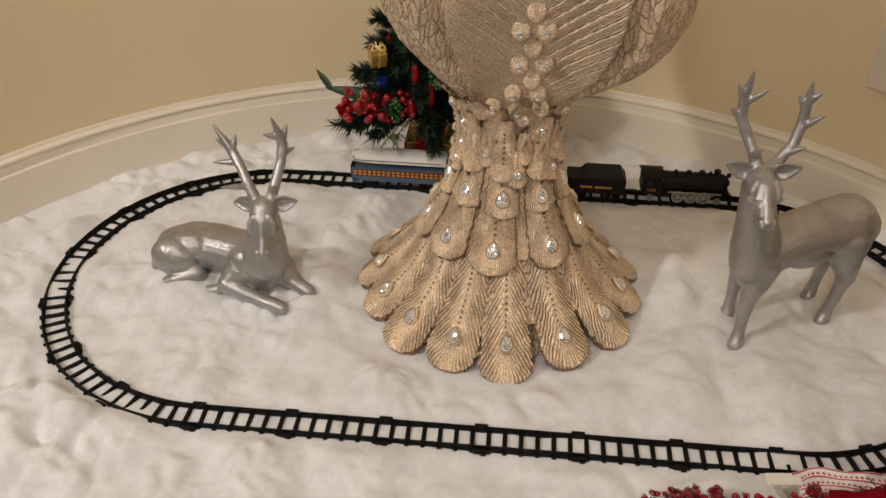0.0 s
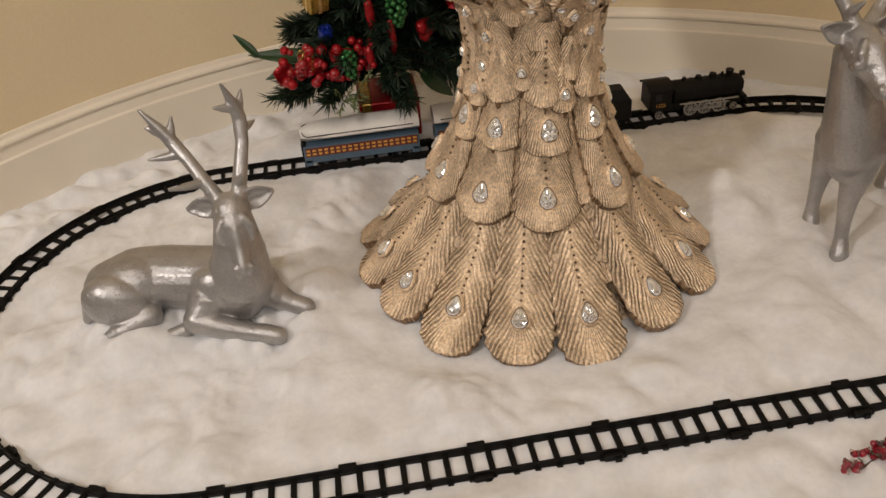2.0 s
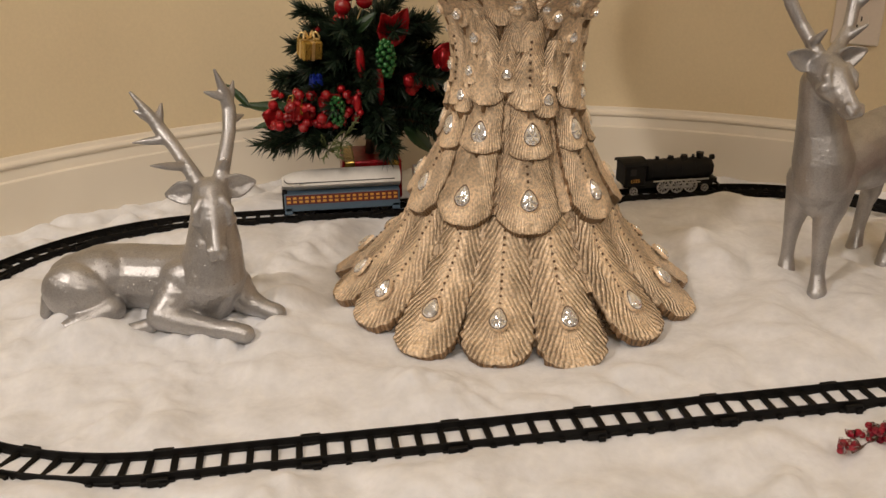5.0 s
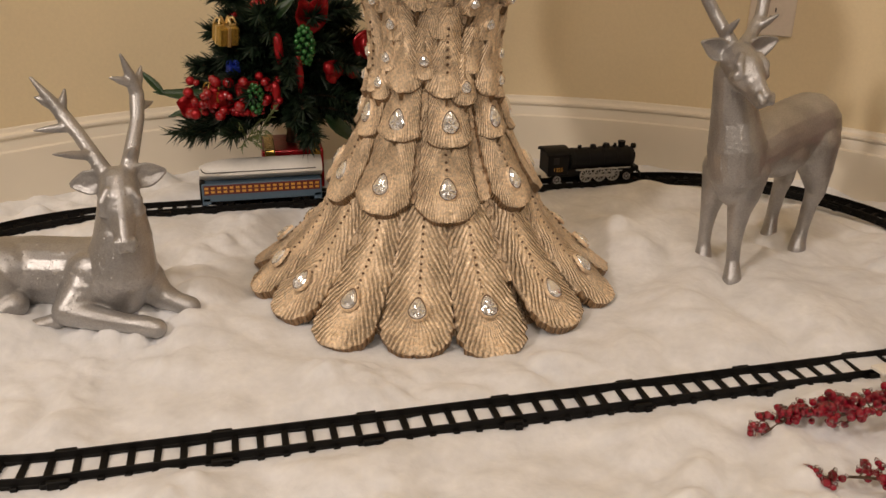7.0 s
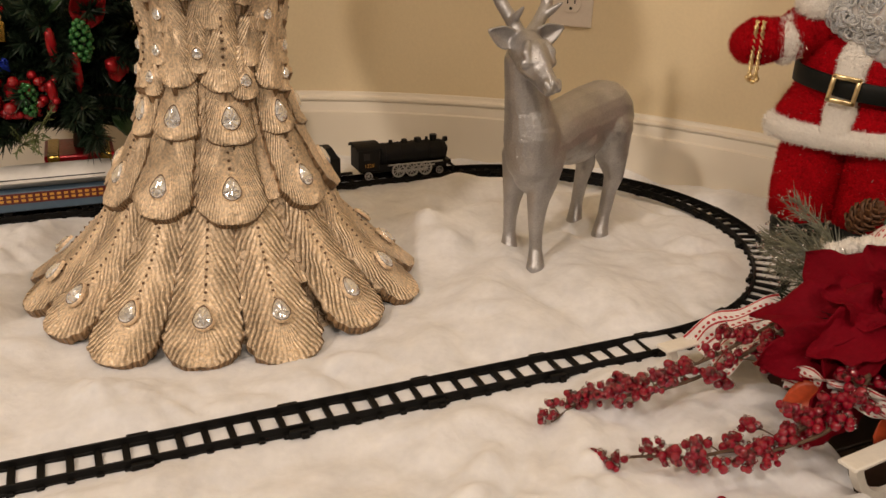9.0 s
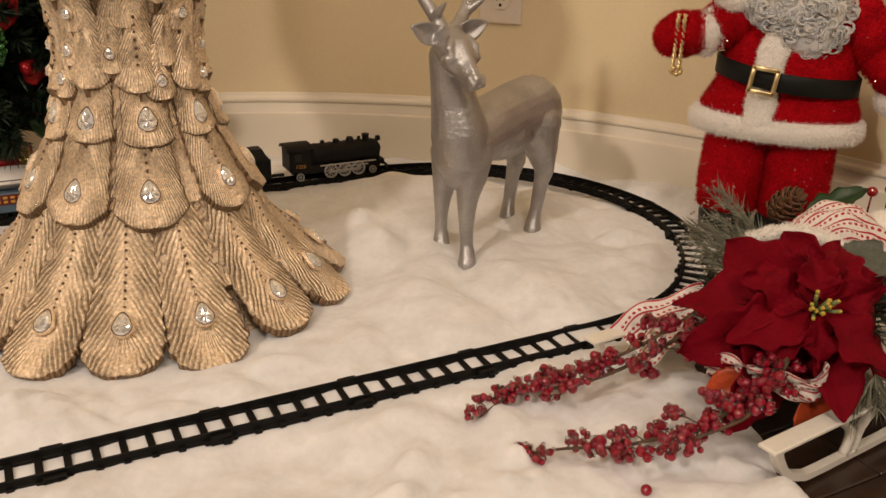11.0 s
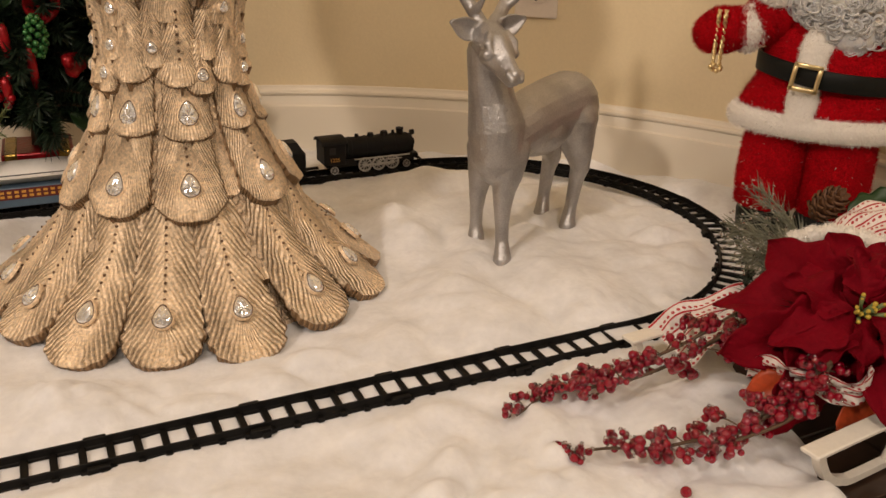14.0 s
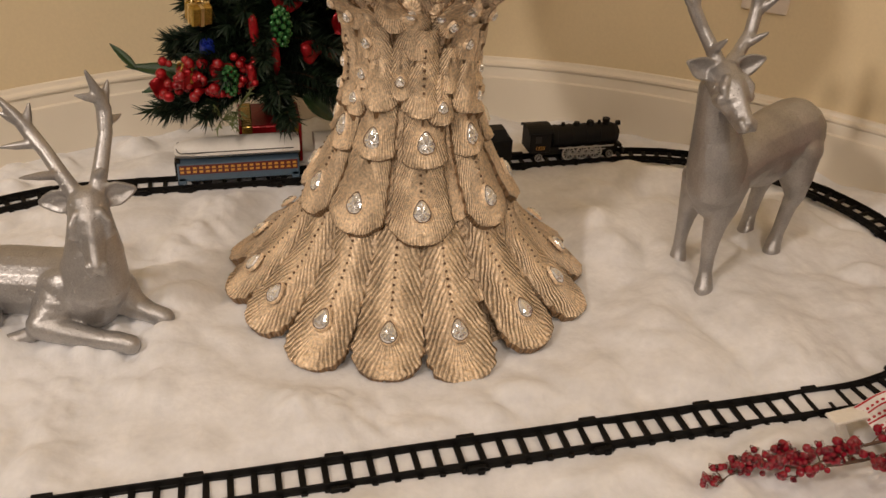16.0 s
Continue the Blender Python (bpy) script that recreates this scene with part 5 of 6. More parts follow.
        for q in range(6):
            aa = q * PI / 3
            add_tube(bm, curve_pts([(0, 0, s * 0.45), (s * 0.35 * math.cos(aa), s * 0.35 * math.sin(aa), s * 0.8), (s * 0.55 * math.cos(aa), s * 0.55 * math.sin(aa), s * 0.5)], 4), s * 0.05, 5)
        part("bow", bm, rib, g)
    # bead clusters and drops
    for at, n, r in (((-0.200, 1.425, 0.272), 42, 0.021), ((-0.276, 1.425, 0.196), 34, 0.017)):
        cl = empty("bead_cluster")
        cl.parent, cl.location = t, on_tree(*at)
        tagged(cl, "cluster of shiny green beads")
        for k in range(n):
            f = k / n
            a = k * 2.4
            rr = r * 0.62 * math.sin(PI * (0.12 + 0.8 * f)) 
            bm = bmesh.new()
            add_ball(bm, 0.0043, Matrix.Identity(4), 10, 7)
            b = smooth(part("bead", bm, M_GREENBEAD, cl))
            b.location = (rr * math.cos(a), rr * math.sin(a), (f - 0.5) * r * 2.6)
    for at, h, r in (((-0.210, 1.42, 0.232), 0.060, 0.0065), ((-0.238, 1.42, 0.268), 0.045, 0.007), ((-0.245, 1.42, 0.205), 0.032, 0.007), ((-0.165, 1.43, 0.235), 0.020, 0.009), ((-0.195, 1.43, 0.135), 0.022, 0.010), ((-0.105, 1.455, 0.262), 0.036, 0.012), ((-0.128, 1.45, 0.225), 0.02, 0.010)):
        bm = bmesh.new()
        add_tube(bm, [(0, 0, -h / 2), (0.001, 0, -h * 0.3), (0, 0, 0), (-0.001, 0, h * 0.35), (0, 0, h / 2)], [r * 0.35, r * 0.85, r, r * 0.85, r * 0.3], 10)
        d = part("drop", bm, M_REDFOIL, t, "red glitter drop ornament")
        d.location = on_tree(*at)
    # red ribbon loops and berries
    for k in range(60):
        at = (-0.335 + rng.uniform(-0.040, 0.095), 1.435 + rng.uniform(-0.02, 0.02), 0.192 + rng.uniform(-0.022, 0.034))
        child_ball("berry", t, on_tree(*at), rng.uniform(0.004, 0.0085), M_REDGLOSS if k % 3 else M_REDFOIL)
    for base, tip in (((-0.195, 1.45, 0.285), (-0.165, 1.43, 0.345)), ((-0.185, 1.45, 0.29), (-0.205, 1.43, 0.338)), ((-0.12, 1.46, 0.25), (-0.085, 1.45, 0.292)), ((-0.30, 1.44, 0.19), (-0.27, 1.42, 0.222)), ((-0.36, 1.44, 0.18), (-0.39, 1.43, 0.192)), ((-0.145, 1.45, 0.22), (-0.175, 1.43, 0.242))):
        bm = bmesh.new()
        leaf_sheet(bm, on_tree(*base), on_tree(*tip), 0.020, (0, -1, 0.3), 0.004, ripple=0.003, thick=0.001)
        part("red_bow", bm, M_REDFOIL, t, "red fabric bow")
    # bead string that rises out of the crown
    for at, r, mat, sq in (((-0.262, 1.50, 0.318), 0.0135, M_REDGLOSS, 0.9), ((-0.258, 1.50, 0.340), 0.0135, M_REDGLOSS, 1), ((-0.224, 1.50, 0.349), 0.0135, M_REDGLOSS, 1), ((-0.248, 1.50, 0.360), 0.0130, M_REDGLOSS, 1), ((-0.252, 1.50, 0.384), 0.0135, M_GREENGOLD, 1.15), ((-0.213, 1.50, 0.397), 0.0165, M_REDGLOSS, 1.15), ((-0.252, 1.50, 0.410), 0.012, M_REDGLOSS, 1), ((-0.300, 1.50, 0.304), 0.0070, M_REDGLOSS, 1)):
        child_ball("ball", t, on_tree(*at), r, mat, "", sq)
    bm = bmesh.new()
    add_tube(bm, curve_pts([on_tree(-0.25, 1.50, 0.25), on_tree(-0.262, 1.50, 0.318), on_tree(-0.258, 1.5, 0.34), on_tree(-0.248, 1.5, 0.36), on_tree(-0.252, 1.5, 0.384), on_tree(-0.252, 1.5, 0.41)], 5), 0.0012, 5)
    add_tube(bm, curve_pts([on_tree(-0.24, 1.50, 0.31), on_tree(-0.224, 1.50, 0.349), on_tree(-0.215, 1.5, 0.375), on_tree(-0.213, 1.5, 0.40)], 5), 0.0012, 5)
    add_tube(bm, [on_tree(-0.29, 1.5, 0.26), on_tree(-0.30, 1.5, 0.304)], 0.001, 5)
    part("wire", bm, M_BRASS, t, "thin gold wire")


build_tree()


# ---- plush doll ----
def fuzz(bm, faces, density, length, rng, mat_index):
    """Short tufts over faces."""
    spots = []
    for f in faces:
        if len(f.verts) > 4:
            continue
        n = f.calc_area() * density
        k = int(n) + (rng.random() < n - int(n))
        vs = [v.co for v in f.verts]
        for _ in range(k):
            a, b = rng.random(), rng.random()
            if len(vs) == 4:
                spot = vs[0].lerp(vs[1], a).lerp(vs[3].lerp(vs[2], a), b)
            else:
                spot = vs[0].lerp(vs[1].lerp(vs[2], a), b ** 0.5)
            spots.append((spot, f.normal.copy()))
    for p, n in spots:
        j = Vector((rng.uniform(-1, 1), rng.uniform(-1, 1), rng.uniform(-1, 1)))
        tip = p + (n + j * 0.55).normalized() * length * rng.uniform(0.5, 1.2)
        side = n.cross(j).normalized() * length * 0.075
        f = bm.faces.new((bm.verts.new(p - side), bm.verts.new(p + side), bm.verts.new(tip)))
        f.material_index = mat_index


def build_doll():
    rng = random.Random(5)
    bm = bmesh.new()

    def add(fn, idx, tuft=0.0, length=0.0048):
        before = set(bm.faces)
        fn()
        fresh = [f for f in bm.faces if f not in before]
        for f in fresh:
            f.material_index = idx
            f.smooth = True
            f.normal_update()
        if tuft:
            fuzz(bm, fresh, tuft, length, rng, idx)

    def rings(levels, n=30):
        """Stacked oval rings: (z, half width, half depth, x shift)."""
        rows = []
        for z, a, b, sx in levels:
            rows.append([bm.verts.new((sx + a * math.sin(2 * PI * k / n), -b * math.cos(2 * PI * k / n), z)) for k in range(n)])
        for p, q in zip(rows, rows[1:]):
            for k in range(n):
                bm.faces.new((p[k], p[(k + 1) % n], q[(k + 1) % n], q[k]))
        bm.faces.new(rows[0][::-1])
        bm.faces.new(rows[-1])

    RED, WHITE, BLACK, GOLD, BEARD, SKIN = range(6)
    T = 260000
    add(lambda: rings([(0.030, 0.034, 0.048, -0.026), (0.050, 0.036, 0.050, -0.026), (0.062, 0.030, 0.034, -0.026)]), BLACK)
    add(lambda: rings([(0.030, 0.034, 0.048, 0.050), (0.050, 0.036, 0.050, 0.050), (0.062, 0.030, 0.034, 0.050)]), BLACK)
    add(lambda: rings([(0.060, 0.040, 0.038, -0.026), (0.10, 0.043, 0.042, -0.026), (0.15, 0.045, 0.046, -0.022), (0.19, 0.045, 0.046, -0.015)]), RED, T)
    add(lambda: rings([(0.060, 0.040, 0.038, 0.056), (0.10, 0.043, 0.042, 0.058), (0.15, 0.045, 0.046, 0.055), (0.19, 0.045, 0.046, 0.050)]), RED, T)
    add(lambda: rings([(0.182, 0.100, 0.060, 0.020), (0.205, 0.100, 0.062, 0.020), (0.235, 0.086, 0.058, 0.022), (0.255, 0.083, 0.056, 0.023), (0.29, 0.080, 0.054, 0.024), (0.325, 0.068, 0.046, 0.025), (0.345, 0.04, 0.034, 0.026)], 40), RED, T)
    add(lambda: rings([(0.170, 0.103, 0.064, 0.018), (0.176, 0.109, 0.070, 0.018), (0.190, 0.110, 0.071, 0.018), (0.197, 0.104, 0.065, 0.018), (0.201, 0.092, 0.054, 0.019)], 40), WHITE, 420000, 0.0055)
    # white facing down the front
    def facing():
        mid = curve_pts([(-0.002, -0.062, 0.190), (0.0, -0.061, 0.205), (0.001, -0.060, 0.235), (0.003, -0.056, 0.265), (0.008, -0.052, 0.295), (0.016, -0.044, 0.33)], 5)
        rows = []
        for k, p in enumerate(mid):
            w = 0.0185 + 0.0012 * math.sin(k * 1.1)
            rows.append([bm.verts.new(p + Vector((w * math.cos(a), -0.009 * math.sin(a) + 0.001, 0))) for a in [PI * q / 10 for q in range(11)]])
        for p, q in zip(rows, rows[1:]):
            for k in range(10):
                bm.faces.new((p[k], p[k + 1], q[k + 1], q[k])).normal_update()
        bmesh.ops.recalc_face_normals(bm, faces=bm.faces)
    add(facing, WHITE, 420000, 0.0045)
    # belt and buckle
    def belt():
        n = 44
        rows = []
        for dz, grow in ((-0.0118, 0.002), (-0.0118, 0.0050), (-0.0112, 0.0056), (0.0112, 0.0056), (0.0118, 0.0050), (0.0118, 0.002)):
            rows.append([bm.verts.new((0.023 + (0.084 + grow + 0.001) * math.sin(2 * PI * k / n), -(0.057 + grow + 0.014 * max(0, math.cos(2 * PI * k / n)) ** 3) * math.cos(2 * PI * k / n), 0.249 + dz - 0.10 * (0.084 * math.sin(2 * PI * k / n)))) for k in range(n)])
        for p, q in zip(rows, rows[1:] + rows[:1]):
            for k in range(n):
                bm.faces.new((p[k], p[(k + 1) % n], q[(k + 1) % n], q[k]))
    add(belt, BLACK)
    bz, by = 0.251, -0.0815
    def buckle():
        for dx, dz, w, h in ((-0.0145, 0, 0.0055, 0.034), (0.0145, 0, 0.0055, 0.034), (0, -0.0145, 0.034, 0.0055), (0, 0.0145, 0.034, 0.0055)):
            add_box(bm, (w, 0.004, h), pose(0, by, bz, 0, 6, 0) @ Matrix.Translation((dx, 0, dz)), 0.0008, 1)
    add(buckle, GOLD)
    # arms, mittens, cuffs
    add(lambda: limb(bm, [(-0.040, -0.005, 0.322, 0.036), (-0.062, -0.022, 0.310, 0.030), (-0.075, -0.030, 0.300, 0.026)]), RED, T)
    add(lambda: limb(bm, [(-0.074, -0.032, 0.316, 0.015), (-0.080, -0.035, 0.299, 0.0255), (-0.079, -0.035, 0.283, 0.015)]), WHITE, 420000, 0.0050)
    add(lambda: limb(bm, [(-0.088, -0.036, 0.298, 0.026), (-0.112, -0.040, 0.294, 0.029), (-0.122, -0.040, 0.290, 0.026)]), RED, T)
    add(lambda: limb(bm, [(0.092, 0.0, 0.322, 0.034), (0.126, -0.004, 0.290, 0.031), (0.160, -0.006, 0.250, 0.027)]), RED, T)
    add(lambda: limb(bm, [(0.152, -0.006, 0.230, 0.020), (0.172, -0.006, 0.236, 0.029), (0.190, -0.006, 0.243, 0.020)]), WHITE, 420000, 0.0050)
    add(lambda: limb(bm, [(0.182, -0.008, 0.214, 0.024), (0.188, -0.008, 0.192, 0.026)]), RED, T)
    # gold cord over the raised mitten
    def cord():
        for dx in (-0.004, 0.004):
            for w in (0, PI):
                pts = [(-0.110 + dx + 0.0016 * math.cos(k * 0.9 + w), -0.066 - 0.004 * math.sin(min(1, k / 8) * PI) + 0.0016 * math.sin(k * 0.9 + w), 0.322 - 0.0021 * k) for k in range(34)]
                add_tube(bm, pts, 0.0016, 5)
        for k in range(7):
            add_ball(bm, 0.0035, Matrix.Translation((-0.110 + 0.006 * math.cos(k), -0.066 + 0.004 * math.sin(k * 2), 0.250 + 0.004 * math.sin(k))), 8, 6)
    add(cord, GOLD)
    # head, beard, cap with bobble
    add(lambda: add_ball(bm, 0.055, Matrix.Translation((0.028, 0.0, 0.385)), 20, 14), SKIN)
    add(lambda: add_ball(bm, 0.010, Matrix.Translation((0.022, -0.058, 0.378)), 12, 8), SKIN)
    add(lambda: rings([(0.398, 0.058, 0.058, 0.028), (0.412, 0.064, 0.064, 0.028), (0.426, 0.058, 0.058, 0.028)]), WHITE, 420000, 0.0055)
    add(lambda: limb(bm, [(0.028, 0.004, 0.425, 0.054), (0.02, 0.006, 0.462, 0.036), (-0.022, 0.0, 0.452, 0.022), (-0.052, -0.012, 0.40, 0.014), (-0.054, -0.020, 0.365, 0.010)]), RED, T)
    add(lambda: add_ball(bm, 0.024, Matrix.Translation((-0.052, -0.030, 0.346)), 16, 10), WHITE, 420000, 0.0055)
    def beard():
        blob(bm, (0.026, -0.030, 0.338), (0.058, 0.030, 0.044))
        blob(bm, (0.040, -0.038, 0.308), (0.038, 0.026, 0.032))
        for k in range(240):
            a, b = rng.uniform(-1.5, 1.5), rng.uniform(-1.1, 1.0)
            c = Vector((0.026 + 0.060 * math.sin(a) * math.cos(b), -0.036 - 0.030 * math.cos(a) * math.cos(b), 0.332 + 0.046 * math.sin(b) - 0.012 * math.sin(a) * (b < 0)))
            r = rng.uniform(0.004, 0.0095)
            u = Vector((rng.uniform(-1, 1), rng.uniform(-0.35, 0.35), rng.uniform(-1, 1))).normalized()
            w = u.cross(Vector((rng.uniform(-0.3, 0.3), -1, rng.uniform(-0.3, 0.3)))).normalized()
            for strand in range(3):
                off = Vector((rng.uniform(-1, 1), rng.uniform(-1, 1), rng.uniform(-1, 1))) * 0.0011
                rs, turn = r * rng.uniform(0.85, 1.1), rng.uniform(0, 6)
                add_tube(bm, [c + off + rs * (1 - 0.02 * q) * (math.cos(q * 0.62 + turn) * u + math.sin(q * 0.62 + turn) * w) + Vector((0, -0.0003 * q, 0)) for q in range(12)], 0.0009, 4)
    add(beard, BEARD)
    # tinsel threads in the plush
    fuzz(bm, [f for f in bm.faces if f.material_index == RED and f.calc_area() > 2e-5], 5200, 0.0042, rng, 6)
    for f in bm.faces:
        f.smooth = True
    m = pose(0.732, 0.966, 0.020, 0, 0, -50.8) @ Matrix.Scale(1.017, 4)
    ob = part("plush_doll", bm, [M_REDFUR, M_WHITEFUR, M_BELT, M_BRASS, M_BEARD, M_SKIN, M_TINSEL])
    ob.matrix_world = m
    tagged(ob, "plush winter doll in red suit with white trim and beard", "plush doll")


M_BEARD = material("silvery beard", (0.95, 0.91, 0.85), 0.4, stain=0.12, stain_scale=60, grain=0.1, grain_scale=400, sheen=0.3)
M_BEARD.node_tree.nodes["Principled BSDF"].inputs["Subsurface Weight"].default_value = 0.7
M_BEARD.node_tree.nodes["Principled BSDF"].inputs["Subsurface Radius"].default_value = (0.012, 0.010, 0.008)
M_BEARD.node_tree.nodes["Principled BSDF"].inputs["Subsurface Scale"].default_value = 1.0
M_TINSEL = material("silver tinsel", (0.9, 0.85, 0.82), 0.15, metal=0.9, grain=0.1)
M_SKIN = material("peach fabric", (0.60, 0.28, 0.18), 0.7, grain=0.1, stain=0.1)
build_doll()


# ---- sleigh ----
EARLIER = set(scene.objects)


def build_sleigh():
    sl = tagged(empty("sleigh", pose(0.2769, 0.6256, FLOOR + 0.004, 0, 0, 5.5) @ Matrix.Diagonal((1, 1, 0.82, 1))), "white painted wooden sleigh standing on the floor", "sleigh")
    for sd in (-1, 1):
        y = sd * 0.098
        run = empty("runner")
        run.parent, run.location = sl, (0.012 if sd < 0 else 0.011, y + (0.0 if sd < 0 else 0.016), 0)
        bm = bmesh.new()
        outer = curve_pts([(0.030, 0, 0.063), (0.037, 0, 0.044), (0.050, 0, 0.024), (0.072, 0, 0.010), (0.100, 0, 0.0055), (0.24, 0, 0.0055), (0.40, 0, 0.0055), (0.50, 0, 0.0055)], 6)
        rows = []
        for i, p in enumerate(outer):
            d = (outer[min(i + 1, len(outer) - 1)] - outer[max(i - 1, 0)]).normalized()
            n = Vector((-d.z, 0, d.x))
            rows.append([bm.verts.new(p + n * a + Vector((0, b, 0))) for a, b in ((-0.0042, -0.004), (0.0042, -0.004), (0.0042, 0.004), (-0.0042, 0.004))])
        for p, q in zip(rows, rows[1:]):
            for k in range(4):
                bm.faces.new((p[k], p[(k + 1) % 4], q[(k + 1) % 4], q[k]))
        bm.faces.new(rows[0][::-1])
        bm.faces.new(rows[-1])
        bmesh.ops.recalc_face_normals(bm, faces=bm.faces)
        part("skid", bm, M_WHITE, run)
        bm = bmesh.new()
        add_box(bm, (0.50, 0.018, 0.0050), Matrix.Translation((0.268, 0, 0.0650)), 0.0012, 1)
        part("top_rail", bm, M_WHITE, run)
        for x0, x1 in ((0.136, 0.112), (0.150, 0.182), (0.33, 0.30), (0.345, 0.39)):
            bm = bmesh.new()
            add_tube(bm, curve_pts([(x0, 0, 0.007), (x0 * 0.7 + x1 * 0.3 + (0.010 if x1 < x0 else -0.004), 0, 0.036), (x1, 0, 0.064)], 5), 0.0045, 8)
            part("strut", bm, M_WHITE, run)
    for k in range(6):
        bm = bmesh.new()
        add_box(bm, (0.050, 0.20, 0.006), Matrix.Translation((0.215 + 0.056 * k, 0.008, 0.0715)), 0.001, 1)
        part("slat", bm, M_WHITE, sl)
    return sl


build_sleigh()


# ---- flowers, ribbons and sprays on the sleigh ----
def build_poinsettia():
    rng = random.Random(3)
    c = Vector((0.408, 0.596, 0.160))
    right = Vector((0.906, -0.423, 0.025))
    nrm = Vector((-0.32, -0.74, 0.58)).normalized()
    upv = nrm.cross(right).normalized()
    right = upv.cross(nrm).normalized()
    f = tagged(empty("poinsettia", Matrix.Translation(c)), "large red velvet poinsettia on the sleigh", "artificial flower")

    def spot(x, y, h):
        return right * x + upv * y + nrm * h

    outer = [(166, 0.112, 0.036), (130, 0.098, 0.038), (98, 0.086, 0.037), (58, 0.096, 0.036), (14, 0.110, 0.034), (-24, 0.108, 0.040), (-78, 0.098, 0.040), (-122, 0.126, 0.045), (-160, 0.118, 0.038)]
    inner = [(196, 0.082, 0.027), (150, 0.066, 0.024), (-98, 0.052, 0.022), (-42, 0.088, 0.028), (18, 0.070, 0.022), (86, 0.058, 0.023), (-140, 0.06, 0.02)]
    for ring, lift, drop in ((outer, -0.008, -0.030), (inner, 0.006, 0.002)):
        for k, (ang, ll, w) in enumerate(ring):
            a = radians(ang)
            bm = bmesh.new()
            lean = (nrm + spot(-math.sin(a), math.cos(a), 0) * rng.choice((-0.55, -0.35, 0.35, 0.55))).normalized()
            rise = lift + (0.0, -0.007, 0.005)[k % 3]
            leaf_sheet(bm, spot(0.006 * math.cos(a), 0.006 * math.sin(a), rise), spot(ll * math.cos(a), ll * math.sin(a), rise + drop * rng.uniform(0.4, 1.2)), w, lean, (rng.uniform(-0.030, -0.012) if lift < 0 else rng.uniform(-0.016, 0.0)), 14, 26, rng.uniform(0.004, 0.008), 0.11, k * 1.7, 0.0008)
            part("petal", bm, M_PETAL, f)
    # one petal droops before the runner
    bm = bmesh.new()
    leaf_sheet(bm, Vector((0.017, -0.013, -0.026)), Vector((-0.005, -0.054, -0.081)), 0.024, Vector((-0.45, -0.80, 0.35)), 0.006, seed=2.0)
    part("petal", bm, M_PETAL, f)
    for k in range(18):
        a, r = rng.uniform(0, 2 * PI), rng.uniform(0.002, 0.015)
        e = spot(r * math.cos(a), r * math.sin(a), 0.018 + rng.uniform(-0.004, 0.006))
        bm = bmesh.new()
        add_tube(bm, [spot(0, 0, 0.004), e * 0.6, e], [0.0014, 0.0014, 0.0021], 6)
        st = part("stamen", bm, M_LIGHTLEAF, f, "pale green stamen")
        child_ball("pollen", st, e * 1.04, rng.uniform(0.0013, 0.0023), M_POLLEN)
    for base, tip, w in ((spot(-0.05, -0.06, -0.024), spot(-0.088, -0.072, -0.044), 0.022), (spot(0.0, -0.07, -0.026), spot(0.018, -0.104, -0.046), 0.026)):
        bm = bmesh.new()
        leaf_sheet(bm, base, tip, w, nrm, -0.002)
        part("under_petal", bm, M_ORANGE, f, "orange red silk petal")


M_POLLEN = material("yellow bud", (0.55, 0.38, 0.05), 0.5, stain=0.2, grain=0.2)
M_ORANGE = material("orange silk", (0.42, 0.055, 0.012), 0.45, stain=0.25, stain_scale=25, grain=0.2)
build_poinsettia()


def ribbon_paint():
    """White ribbon with red stripes and rows of dots, laid out along the ribbon."""
    m = material("striped ribbon", (0.78, 0.72, 0.68), 0.5, stain=0.08, stain_scale=30, grain=0.1, bump=0.2)
    nt = m.node_tree
    p = nt.nodes["Principled BSDF"]
    base = p.inputs["Base Color"].links[0].from_socket
    uv = nt.nodes.new("ShaderNodeUVMap")
    uv.uv_map = "feather"
    sep = nt.nodes.new("ShaderNodeSeparateXYZ")
    nt.links.new(uv.outputs[0], sep.inputs[0])

    def calc(op, a, b=None, c=None):
        n = nt.nodes.new("ShaderNodeMath")
        n.operation = op
        for k, v in enumerate((a, b, c)):
            if v is None:
                continue
            if isinstance(v, (int, float)):
                n.inputs[k].default_value = v
            else:
                nt.links.new(v, n.inputs[k])
        return n.outputs[0]

    v = calc("FRACT", calc("MULTIPLY", sep.outputs[1], 6.0))
    stripe = calc("LESS_THAN", calc("ABSOLUTE", calc("SUBTRACT", calc("FRACT", calc("MULTIPLY", v, 2.0)), 0.25)), 0.17)
    half = calc("LESS_THAN", v, 0.5)
    stripe = calc("MULTIPLY", stripe, half)
    du = calc("SUBTRACT", calc("FRACT", calc("MULTIPLY", sep.outputs[0], 1.0)), 0.5)
    dv = calc("MULTIPLY", calc("SUBTRACT", v, 0.76), 2.2)
    dot = calc("LESS_THAN", calc("ADD", calc("MULTIPLY", du, du), calc("MULTIPLY", dv, dv)), 0.09)
    fac = calc("MAXIMUM", stripe, dot)
    mix = nt.nodes.new("ShaderNodeMix")
    mix.data_type = "RGBA"
    nt.links.new(fac, mix.inputs["Factor"])
    nt.links.new(base, mix.inputs["A"])
    mix.inputs["B"].default_value = (0.42, 0.012, 0.02, 1)
    nt.links.new(mix.outputs["Result"], p.inputs["Base Color"])
    return m


M_RIBBON = ribbon_paint()


